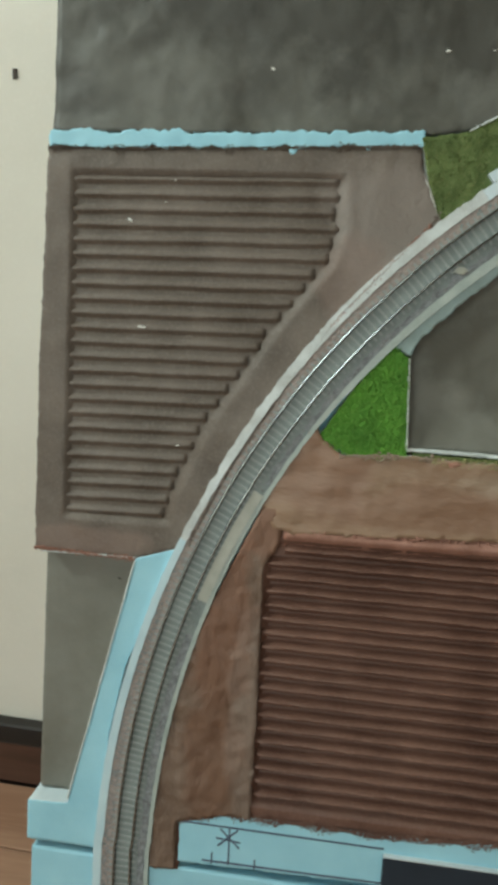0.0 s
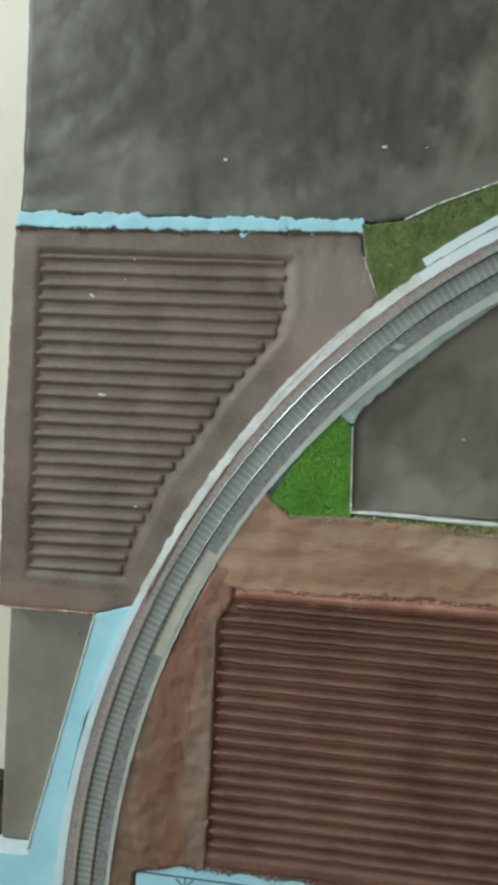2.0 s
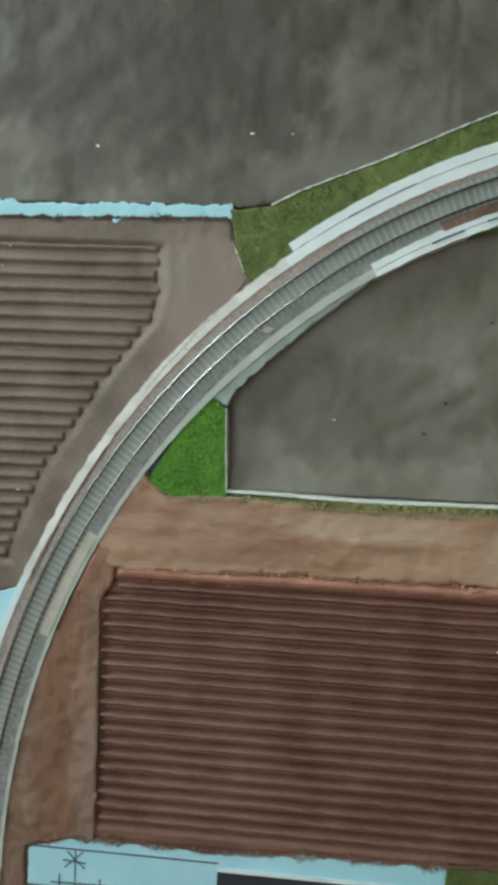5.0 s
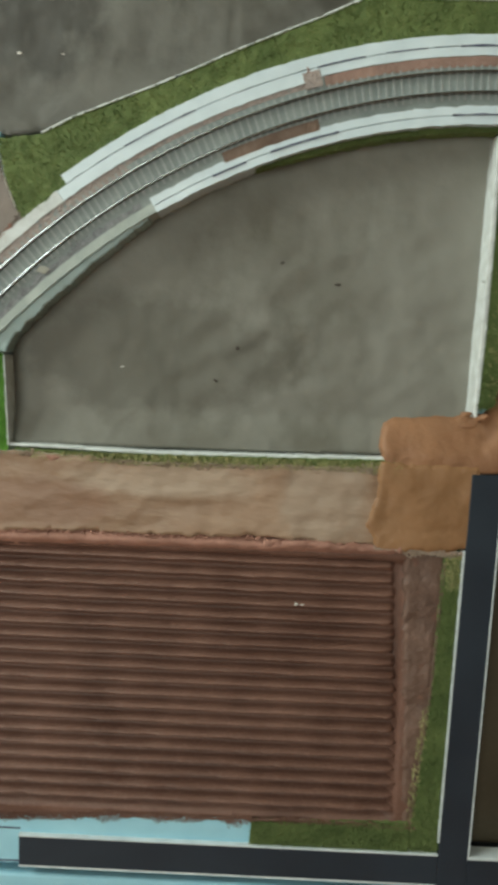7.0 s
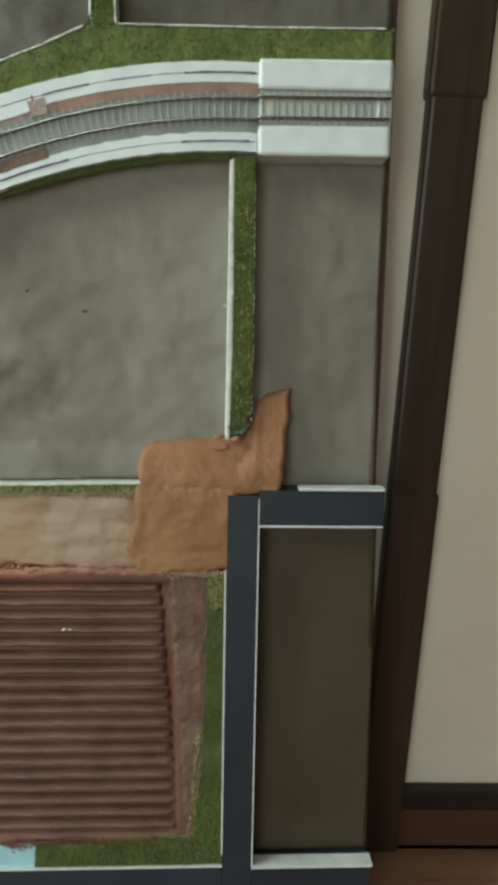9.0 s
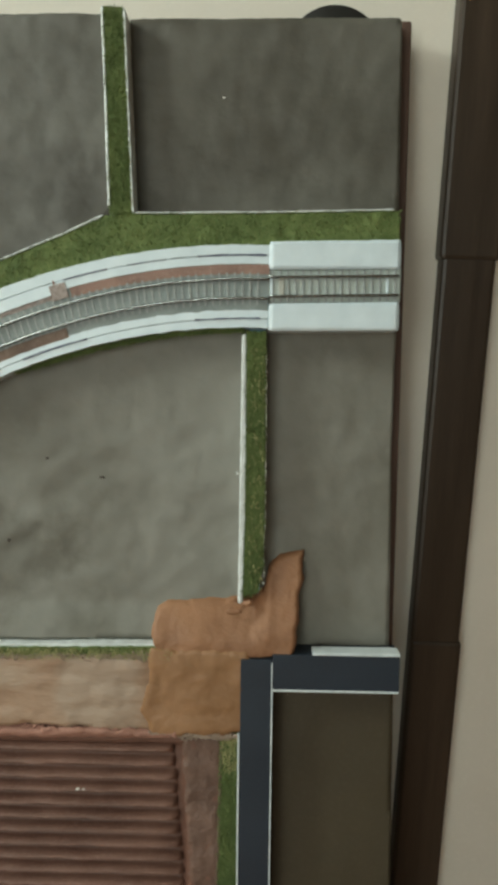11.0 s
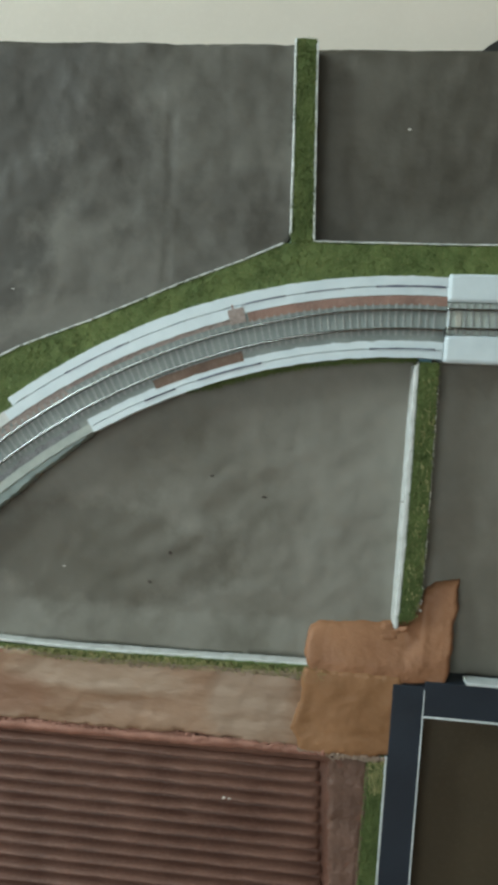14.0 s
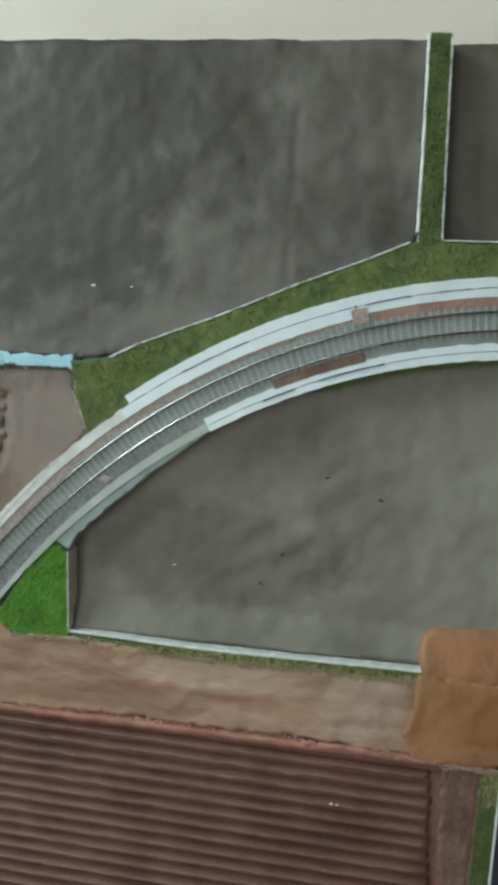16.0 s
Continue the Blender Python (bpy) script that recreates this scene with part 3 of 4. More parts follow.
part("soil_sheet", patch("soil_margin", [(-0.0750, -0.371), (-0.0370, -0.371), (-0.0390, -0.52), (-0.0480, -0.648), (-0.0590, -0.648), (-0.0660, -0.52)], -0.0008, BACK, [DARKRED, DARKRED], 0.0022, 0.0014, 55, 0.0025, 0.002), margin)

# tan path along the field
path = thing("dirt_path", "tan brown dirt path of smoothed clay", "path")
part("path_sheet", patch("dirt_path", [(-0.536, -0.372), (-0.40, -0.3645), (-0.31, -0.3645), (-0.20, -0.362), (-0.10, -0.366), (-0.095, -0.2935), (-0.20, -0.2950), (-0.31, -0.2975), (-0.44, -0.2925), (-0.50, -0.2955), (-0.524, -0.272), (-0.553, -0.315), (-0.567, -0.345), (-0.556, -0.366)], -0.0036, BACK, [PATH, EDGE], 0.0024, 0.0014, 34, 0.003, ragged=75.0, extra=lambda x, z: 0.0016 * noise.noise(Vector((x * 14, 3.0, z * 60)))), path)
thing("field_edging", "thin white foam edging along the field", "edging",
      patch("field_edging", [(-0.441, -0.2885), (-0.31, -0.2908), (-0.20, -0.2888), (-0.078, -0.2862), (-0.078, -0.2838), (-0.20, -0.2858), (-0.31, -0.2876), (-0.441, -0.2855)], -0.0012, BACK, [EDGE, EDGE], 0.0005, 0.0003, 60, 0.0015))


def clay_slope(x, z):
    """The clay ramps down from the path's level to the sunken fields on both sides of the grass strip."""
    lobe = 0.021 * max(0.0, min(1.0, (z + 0.282) / 0.034)) ** 1.4
    tower = 0.016 * max(0.0, min(1.0, (z + 0.275) / 0.075))
    w = max(0.0, min(1.0, (x + 0.010) / 0.014))
    return lobe * (1 - w) + tower * w


clay = thing("clay_patch", "smooth orange clay ramp between the sunken fields", "clay")
part("clay_sheet", patch("clay_patch", [(-0.1000, -0.2545), (-0.092, -0.2490), (-0.060, -0.2465), (-0.022, -0.2440), (-0.006, -0.2430), (0.001, -0.232), (0.005, -0.214), (0.016, -0.202), (0.0370, -0.198), (0.0355, -0.215), (0.0330, -0.245), (0.0290, -0.2950), (-0.010, -0.2960), (-0.100, -0.2950), (-0.1035, -0.272)], -0.0040, BACK, [CLAY, CLAY], 0.0020, 0.0012, 45, 0.0025, 0.0045, ragged=60.0, extra=clay_slope), clay)
clay = thing("clay_patch", "tan orange clay at the end of the path", "clay")
part("clay_sheet", patch("clay_patch", [(-0.103, -0.2885), (-0.0118, -0.2890), (-0.0118, -0.368), (-0.060, -0.3695), (-0.103, -0.3675), (-0.112, -0.345), (-0.1035, -0.318), (-0.106, -0.302)], -0.0048, BACK, [CLAY_TAN, CLAY_TAN], 0.0034, 0.0010, 45, 0.0025, 0.0008, ragged=80.0), clay)

# roads
road = thing("model_road", "matt black model road with thin white edge lines", "road")
part("carriageway", box("carriageway", (-0.0205, -0.0056, -0.724), (0.0085, BACK, -0.2955), ROAD, 0.0006), road)
part("carriageway", box("carriageway", (0.0087, -0.0056, -0.3238), (0.1245, BACK, -0.2905), ROAD, 0.0006), road)
part("carriageway", box("carriageway", (-0.4315, -0.0056, -0.7050), (-0.0207, BACK, -0.6735), ROAD, 0.0006), road)
part("carriageway", box("carriageway", (0.0087, -0.0056, -0.7075), (0.1275, BACK, -0.6765), ROAD, 0.0006), road)
for lo, hi in (((0.0078, -0.6765), (0.0092, -0.3252)), ((0.0092, -0.3252), (0.1240, -0.3232)), ((-0.4315, -0.6742), (-0.0210, -0.6724)), ((-0.4315, -0.7068), (-0.0210, -0.7050)),
               ((0.0092, -0.7096), (0.1260, -0.7076)), ((0.045, -0.2904), (0.1245, -0.2878)), ((0.0078, -0.3250), (0.0088, -0.2985)), ((0.0092, -0.6766), (0.1300, -0.6735)), ((-0.0225, -0.660), (-0.0208, -0.3665))):
    part("edge_line", box("edge_line", (lo[0], -0.0061, lo[1]), (hi[0], 0.010, hi[1]), LINE, 0.0003), road, "white painted edge")

# bare foam
thing("foam_divider", "ragged strip of bare pale blue foam between fields", "foam strip",
      patch("foam_divider", [(-0.778, -0.0365), (-0.62, -0.0335), (-0.562, -0.0325), (-0.557, -0.0385), (-0.554, -0.0320), (-0.448, -0.0295), (-0.447, -0.0185), (-0.62, -0.0205), (-0.776, -0.0215)], -0.0012, BACK, [FOAM, FOAM], 0.0034, 0.0005, 60, 0.0015, ragged=70.0))
strip = thing("foam_strip", "bare pale blue foam strip with marker lines", "foam strip",
      patch("foam_strip", [(-0.629, -0.712), (-0.629, -0.668), (-0.584, -0.655), (-0.433, -0.656), (-0.33, -0.650), (-0.204, -0.648), (-0.204, -0.674), (-0.43, -0.674), (-0.43, -0.706)], -0.0014, BACK, [FOAM, FOAM], 0.0012, 0.0003, 60, 0.002))
# The sides are coloured white: the light on the block's upper edges put into the colour.
thing("foam_block", "raised pale blue foam block at the board's corner", "foam block",
      patch("foam_block", [(-0.786, -0.711), (-0.708, -0.711), (-0.704, -0.59), (-0.690, -0.517), (-0.660, -0.44), (-0.636, -0.393), (-0.645, -0.396), (-0.683, -0.4085), (-0.7445, -0.6668), (-0.786, -0.6688)], -0.001, BACK + 0.006, [FOAM, WHITE], 0.0003, 0.0003, 60, 0.002))
for x0, z0, x1, z1 in ((-0.628, -0.6685, -0.431, -0.6682), (-0.605, -0.7065, -0.431, -0.7035), (-0.5955, -0.7095, -0.5955, -0.697), (-0.553, -0.7085, -0.553, -0.6985), (-0.579, -0.7085, -0.579, -0.6690), (-0.588, -0.6710, -0.569, -0.6890), (-0.590, -0.6890, -0.571, -0.6705), (-0.592, -0.6810, -0.568, -0.6830)):
    ln, ang = math.hypot(x1 - x0, z1 - z0), math.degrees(math.atan2(z1 - z0, x1 - x0))
    st = part("dark_stroke", box("dark_stroke", (0, -0.0003, -0.0007), (ln, 0.0004, 0.0007), INK), strip, "dark marker line")
    st.matrix_basis = pose(x0, -0.0017, z0, 0, -ang, 0)

# grass
GRASS = "grass verges"
VERGE = [(-0.4495, -0.0225), (-0.412, -0.0178), (-0.385, -0.0035), (-0.314, 0.0250), (-0.236, 0.060), (-0.178, 0.0835), (-0.144, 0.099), (-0.1185, 0.1012), (-0.0585, 0.1018), (0.0104, 0.1028), (0.1125, 0.1055), (0.1135, 0.074), (0.0, 0.0700), (-0.072, 0.0655), (-0.134, 0.056), (-0.191, 0.041), (-0.238, 0.026), (-0.285, 0.0045), (-0.318, -0.010), (-0.3796, -0.0525), (-0.425, -0.0925), (-0.4320, -0.084), (-0.4435, -0.052)]


def grass(label, poly, y, mats, n, length, seed, relief=0.0012):
    g = thing("grass_patch", label, "grass", None, GRASS)
    part("turf", patch("turf", poly, y, BACK, mats, 0.0009, relief, 90, 0.002), g)
    tagged(part("turf_fibre", blades("turf_fibre", poly, y, n, length, mats[0], seed), g), "short fibres of artificial grass", kind="stuff")


grass("olive green turf verge along the outer curve", VERGE, -0.001, [TURF, EDGE], 26000, 0.0035, 1)
grass("olive green turf strip up to the board's top", [(-0.1435, 0.273), (-0.1405, 0.19), (-0.1385, 0.10), (-0.1185, 0.10), (-0.122, 0.184), (-0.1258, 0.271)], -0.001, [TURF, EDGE], 4000, 0.0032, 2)
grass("olive green turf strip beside the grey field", [(-0.0185, 0.001), (-0.0180, -0.084), (-0.0178, -0.162), (-0.0195, -0.238), (-0.0055, -0.234), (-0.0010, -0.206), (-0.0002, -0.161), (-0.0006, -0.0835), (-0.0012, 0.001)], -0.001, [TURF, EDGE], 6000, 0.0032, 3)
grass("bright green turf corner beside the track", [(-0.458, -0.197), (-0.4455, -0.2065), (-0.4415, -0.2875), (-0.4405, -0.2925), (-0.4903, -0.296), (-0.519, -0.281), (-0.495, -0.243), (-0.480, -0.220)], -0.001, [TURF_BRIGHT, EDGE], 9000, 0.0036, 4)
grass("yellowish green turf strip along the road", [(-0.0390, -0.3725), (-0.0235, -0.3675), (-0.0215, -0.508), (-0.0215, -0.672), (-0.050, -0.672), (-0.0500, -0.64), (-0.0410, -0.508)], -0.002, [TURF, TURF], 11000, 0.003, 5)
grass("dark green turf strip above the road", [(-0.206, -0.673), (-0.204, -0.648), (-0.163, -0.646), (-0.052, -0.642), (-0.050, -0.672)], -0.002, [TURF, TURF], 11000, 0.003, 6)
grass("thin fringe of yellowed turf along the path", [(-0.436, -0.2895), (-0.40, -0.2912), (-0.31, -0.2908), (-0.20, -0.2885), (-0.084, -0.2862), (-0.084, -0.2945), (-0.20, -0.2962), (-0.31, -0.2985), (-0.40, -0.2960), (-0.436, -0.2940)], -0.002, [TURF, TURF], 2600, 0.003, 7)
thing("white_post", "white edging strip along the grass strip", "edging",
      patch("white_post", [(-0.0225, -0.003), (-0.0185, -0.001), (-0.0178, -0.084), (-0.0178, -0.162), (-0.0195, -0.2445), (-0.0238, -0.2445), (-0.0232, -0.162), (-0.0228, -0.084)], -0.0020, BACK, [EDGE, EDGE], 0.0003, 0.0003, 60, 0.0015))

# ---- track bed ----
S_STEP, S_PAD, S_END = s_at_x(-0.372), s_at_x(-0.168), LENGTH


def kerb_out(s):
    return float(np.interp(s / LENGTH, [0.0, 0.1, 0.22, 0.37, 0.46, 0.55, 0.62], [0.0302, 0.0302, 0.0282, 0.0252, 0.0262, 0.0285, 0.0283]))


S_LOW = 0.415


def gravel_out(s):
    return float(np.interp(s / LENGTH, [0.0, 0.15, 0.28, 0.42, 0.55, 1.0], [0.0218, 0.0212, 0.0195, 0.0178, 0.0186, 0.0186]))


trackbed = thing("track_bed", "white and grey foam track bed along the curve", "track bed")
part("bed_core", ribbon("bed_core", 0.0, S_END, -0.0235, 0.0215, -0.0044, BACK, BED, relief=0.0003), trackbed, "grey painted core")
part("outer_kerb", ribbon("outer_kerb", 0.0, S_LOW, gravel_out, kerb_out, -0.0054, BACK, KERB_BLUE, 0.0004, 0.0005), trackbed, "pale blue painted foam kerb")
part("outer_kerb", ribbon("outer_kerb", S_LOW + 0.0002, S_STEP - 0.01, gravel_out, kerb_out, -0.0054, BACK, KERB, 0.0010, 0.0022), trackbed, "off-white painted foam kerb")
part("outer_kerb", ribbon("outer_kerb", S_STEP - 0.0098, S_PAD - 0.012, gravel_out, kerb_out, -0.0055, BACK, WHITE, 0.0008, 0.0003, seed=6), trackbed, "white painted foam kerb")
part("outer_kerb", ribbon("outer_kerb", S_PAD - 0.0118, S_END, 0.0210, 0.0283, -0.0054, BACK, WHITE, 0.0006, 0.0004, seed=4), trackbed, "white painted foam kerb")
part("outer_strip", ribbon("outer_strip", S_STEP, S_END, 0.0290, lambda s: float(np.interp(s / LENGTH, [0.5, 0.64, 0.82, 1.0], [0.0335, 0.0365, 0.0385, 0.0372])), -0.0056, BACK, WHITE, 0.0007, 0.0008, seed=8), trackbed, "white foam strip")
part("inner_kerb", ribbon("inner_kerb", s_at_x(-0.327), S_END, lambda s: -0.0305 - 0.0030 * (s - 0.7) / (LENGTH - 0.7), -0.0258, -0.0050, BACK, WHITE, 0.0008, 0.0003, seed=2), trackbed, "white foam strip")
part("inner_kerb", ribbon("inner_kerb", s_at_x(-0.327), S_END, lambda s: -0.0252, lambda s: -0.0215 + 0.0030 * min(1.0, max(0.0, (s - 0.7) / 0.15)), -0.0052, BACK, WHITE, 0.0003, 0.0012, seed=3), trackbed, "white foam strip")
part("inner_edge", ribbon("inner_edge", 0.0, s_at_x(-0.325), lambda s: -0.0265 - 0.0040 * min(1.0, max(0.0, (s - 0.55) / 0.2)), -0.0225, -0.0048, BACK, PALE, 0.0006, 0.0008, seed=12), trackbed, "pale grey painted foam edge")
part("pink_strip", ribbon("pink_strip", S_PAD, S_END, 0.0125, 0.0208, -0.0049, 0.0, DULL_PINK, 0.0004, 0.0003, relief=0.0004), trackbed, "dull pink clay strip")
part("pink_strip", ribbon("pink_strip", s_at_x(-0.262), s_at_x(-0.180), -0.0204, -0.0116, -0.0054, 0.0, TAUPE, 0.0006, 0.0006), trackbed, "dull pink clay strip")
part("tan_pad", ribbon("tan_pad", S_PAD - 0.0165, S_PAD - 0.0025, 0.0135, 0.0265, -0.0062, 0.0, BALLAST), trackbed, "tan card pad")
part("card_strip", ribbon("card_strip", s_at_x(-0.6335), s_at_x(-0.585), -0.0225, -0.0125, -0.0056, 0.0, CARD), trackbed, "pale grey card strip")
tagged(part("pale_wedge", patch("pale_wedge", [(-0.460, -0.1965), (-0.445, -0.205), (-0.437, -0.190), (-0.405, -0.158), (-0.360, -0.118), (-0.318, -0.084), (-0.330, -0.075), (-0.41, -0.137)], -0.0006, BACK, [TEAL, TEAL], 0.0014, 0.0004, 60, 0.002), trackbed), "grey-green painted foam")


def stones(name, s0, s1, off0, off1, n, size, mat, seed, y=-0.0043):
    rnd = random.Random(seed)
    v, f = [], []
    for _ in range(n):
        x, z, _, _ = on_track(rnd.uniform(s0, s1), rnd.uniform(off0, off1))
        r = size * rnd.uniform(0.5, 1.2)
        k = len(v)
        a = rnd.uniform(0, 6.28)
        for j in range(5):
            v.append((x + r * math.cos(a + j * 1.257) * rnd.uniform(0.7, 1.1), y + 0.0003, z + r * math.sin(a + j * 1.257) * rnd.uniform(0.7, 1.1)))
        v.append((x, y - r * rnd.uniform(0.5, 0.9), z))
        f += [(k + j, k + (j + 1) % 5, k + 5) for j in range(5)]
    me = bpy.data.meshes.new(name)
    me.from_pydata(v, [], f)
    me.materials.append(mat)
    return me


part("ballast_band", ribbon("ballast_band", s_at_x(-0.33), S_PAD - 0.0125, 0.0146, gravel_out, -0.0046, 0.0, BALLAST, 0.0003, 0.0006, relief=0.0006, freq=500), trackbed, "pinkish grey crushed ballast")
part("ballast_band", ribbon("ballast_band", 0.0, s_at_x(-0.331), 0.0100, gravel_out, -0.0046, 0.0, BALLAST, 0.0003, 0.0006, relief=0.0006, freq=500), trackbed, "pinkish grey crushed ballast")
tagged(part("ballast", stones("ballast", 0.0, s_at_x(-0.33), 0.0105, 0.0184, 2700, 0.0012, BALLAST, 11), trackbed), "crushed stone chips", kind="stuff")
tagged(part("ballast", stones("ballast", s_at_x(-0.33), S_PAD - 0.0125, 0.0146, 0.0188, 700, 0.0011, BALLAST, 14), trackbed), "crushed stone chips", kind="stuff")
tagged(part("ballast", stones("ballast", 0.0, 0.40, 0.0125, 0.0226, 1900, 0.0014, GRAVEL, 13), trackbed), "blue-grey crushed stone chips", kind="stuff")
part("mortar_band", ribbon("mortar_band", 0.0, s_at_x(-0.645), -0.0222, -0.0150, -0.0049, 0.0, GRAVEL, 0.0006, 0.0030, relief=0.0010, freq=300, seed=41), trackbed, "gritty grey mortar")
part("mortar_band", ribbon("mortar_band", s_at_x(-0.580), s_at_x(-0.335), -0.0222, -0.0172, -0.0047, 0.0, GRAVEL, 0.0006, 0.0034, relief=0.0008, freq=300, seed=43), trackbed, "gritty grey mortar")
tagged(part("ballast", stones("ballast", 0.05, s_at_x(-0.38), -0.0225, -0.0130, 2000, 0.0011, GRAVEL, 12), trackbed), "crushed stone chips", kind="stuff")
# dark uneven strokes laid over the gaps between the foam strips
for off, x0, x1, w in ((0.02865, -0.059, -0.002, 0.0007), (0.02865, -0.172, -0.134, 0.0005), (0.02865, -0.118, -0.085, 0.0003), (0.02865, -0.325, -0.268, 0.0004), (-0.0255, -0.066, -0.006, 0.0005), (-0.0255, -0.225, -0.165, 0.0007), (-0.0262, -0.275, -0.246, 0.0006)):
    part("dark_stroke", ribbon("dark_stroke", s_at_x(x0), s_at_x(x1), off - w, off + w, -0.0060, -0.0050, INK, 0.0004, 0.0005, seed=x0), trackbed, "dark blue stroke along the gap between foam strips")


# ---- track ----
def rail_mesh(name, pts, head=0.0009, top=-0.0082, foot=-0.0050):
    """A rail swept along pts of (x, z, tx, tz): foot, web and a rounded head."""
    prof = [(-1.5, foot + 0.0004), (-0.45, foot - 0.0004), (-0.45, top + 0.0010), (-1.0, top + 0.0008), (-0.85, top + 0.0002), (-0.4, top), (0.4, top), (0.85, top + 0.0002), (1.0, top + 0.0008), (0.45, top + 0.0010), (0.45, foot - 0.0004), (1.5, foot + 0.0004)]
    bm = bmesh.new()
    rows = [[bm.verts.new((x - tz * p * head, y, z + tx * p * head)) for p, y in prof] for x, z, tx, tz in pts]
    for p, q in zip(rows, rows[1:]):
        for k in range(len(prof) - 1):
            f = bm.faces.new((p[k], q[k], q[k + 1], p[k + 1]))
            f.smooth = 3 <= k <= 7
            f.material_index = 0 if 3 <= k <= 7 else 1
    bm.faces.new(rows[0]), bm.faces.new(rows[-1])
    bmesh.ops.recalc_face_normals(bm, faces=bm.faces)
    return finish(bm, name, [STEEL, RAIL_SIDE])


def sleeper_mesh(half, w=0.0021):
    """A moulded plastic sleeper."""
    bm = bmesh.new()
    add_box(bm, (-w / 2, -0.0050, -half), (w / 2, -0.0030, half), 0.0003)
    return finish(bm, "sleeper", SLEEPER)


def lay_track(label, points, ties, half):
    t = thing("model_track", label, "railway track", None, "model tracks")
    for off in (0.0082, -0.0082):
        part("rail", rail_mesh("rail", [(x - tz * off, z + tx * off, tx, tz) for x, z, tx, tz in points]), t, "polished steel rail")
    me, chair = sleeper_mesh(half), box("rail_chair", (-0.00085, -0.0058, -0.0020), (0.00085, -0.0048, 0.0020), SLEEPER, 0.0003)
    for x, z, tx, tz in ties:
        tie = part("sleeper", me, t)
        tie.matrix_basis = pose(x, 0, z, 0, -math.degrees(math.atan2(tz, tx)), 0)
        for side in (-0.0082, 0.0082):
            part("rail_chair", chair, tie).matrix_basis = pose(0, 0, side)


PITCH = 0.0066
lay_track("curved model railway track with steel rails and grey sleepers", [on_track(i * LENGTH / 400) for i in range(401)],
          [on_track(0.004 + i * PITCH) for i in range(int((LENGTH - 0.004) / PITCH))], 0.0138)
lay_track("straight model railway track between white foam slabs", [(0.0005 + 0.0028 * i, 0.0392 + 0.00005 * i, 1.0, 0.0178) for i in range(41)],
          [(0.004 + i * PITCH, 0.0393 + 0.00012 * i, 1.0, 0.0178) for i in range(17)], 0.0138)
thing("straight_bed", "grey bed under the straight track", "track bed", patch("straight_bed", [(0.0004, 0.0255), (0.1145, 0.0275), (0.1150, 0.0560), (0.0004, 0.0540)], -0.0041, BACK, [PALE, PALE], 0, 0.0002, 60, 0.003))
for z0, label in ((0.0537, "white foam slab above the straight track"), (0.0010, "white foam slab below the straight track")):
    thing("foam_slab", label, "foam slab", patch("foam_slab", [(0.0008, z0), (0.1142, z0 + 0.0016), (0.1140, z0 + 0.0262), (0.0006, z0 + 0.0238)], -0.0058, BACK, [WHITE, WHITE], 0.0002, 0.0002, 60, 0.003), "foam slabs")

# ---- small things ----
thing("rubber_disc", "black rubber disc behind the board's top edge", "disc")
disc = bpy.data.objects["rubber_disc"]
bm = bmesh.new()
bmesh.ops.create_cone(bm, cap_ends=True, segments=40, radius1=0.046, radius2=0.046, depth=0.011)
bmesh.ops.bevel(bm, geom=[e for e in bm.edges if len(e.link_faces) == 2 and e.calc_face_angle(0) > 1], offset=0.003, segments=2, affect="EDGES")
bmesh.ops.transform(bm, matrix=pose(0.0588, 0.0605, 0.2585, 90), verts=bm.verts)
part("disc_body", finish(bm, "disc_body", FELT, True), disc)


def crumb(x, z, r, y, mat, seed, label, name="crumb"):
    """A flat, broken bit: an uneven lump wider than it is high."""
    rnd = random.Random(seed)
    bm = bmesh.new()
    bmesh.ops.create_icosphere(bm, subdivisions=2, radius=r)
    sx, sz, turn = rnd.uniform(0.9, 1.7), rnd.uniform(0.45, 0.8), rnd.uniform(-0.5, 0.5)
    for v in bm.verts:
        k = 1 + 0.55 * noise.noise(v.co * (1.3 / r) + Vector((seed * 3.1, 0, 0)))
        px, pz = v.co.x * k * sx, v.co.z * k * sz
        v.co = Vector((x + px * math.cos(turn) - pz * math.sin(turn), y - r * 0.15 + v.co.y * k * 0.42, z + px * math.sin(turn) + pz * math.cos(turn)))
    thing(name, label, "crumb", finish(bm, name, mat), "loose crumbs")


for i, (x, z, r, y) in enumerate(((-0.6870, -0.1915, 0.0016, -0.001), (-0.6835, -0.1918, 0.0014, -0.001), (-0.7000, -0.0975, 0.0015, -0.001), (-0.6600, -0.0620, 0.0009, -0.001), (-0.6680, -0.0810, 0.0009, -0.001),
                                  (-0.6480, -0.2980, 0.0010, -0.001), (-0.4330, 0.0495, 0.0016, 0.007), (-0.3960, 0.0500, 0.0015, 0.007), (-0.5800, 0.0350, 0.0018, 0.007), (-0.3700, 0.0400, 0.0012, 0.007),
                                  (-0.0405, 0.2030, 0.0012, 0.011), (-0.1724, -0.4262, 0.0016, -0.001), (-0.1670, -0.4266, 0.0012, -0.001), (-0.6060, -0.5300, 0.0012, -0.002), (-0.5950, -0.5060, 0.0010, -0.002), (-0.3410, -0.2130, 0.0010, 0.011))):
    crumb(x, z, r, y, CRUMB, i, "tiny pale crumb of plaster on the soil")
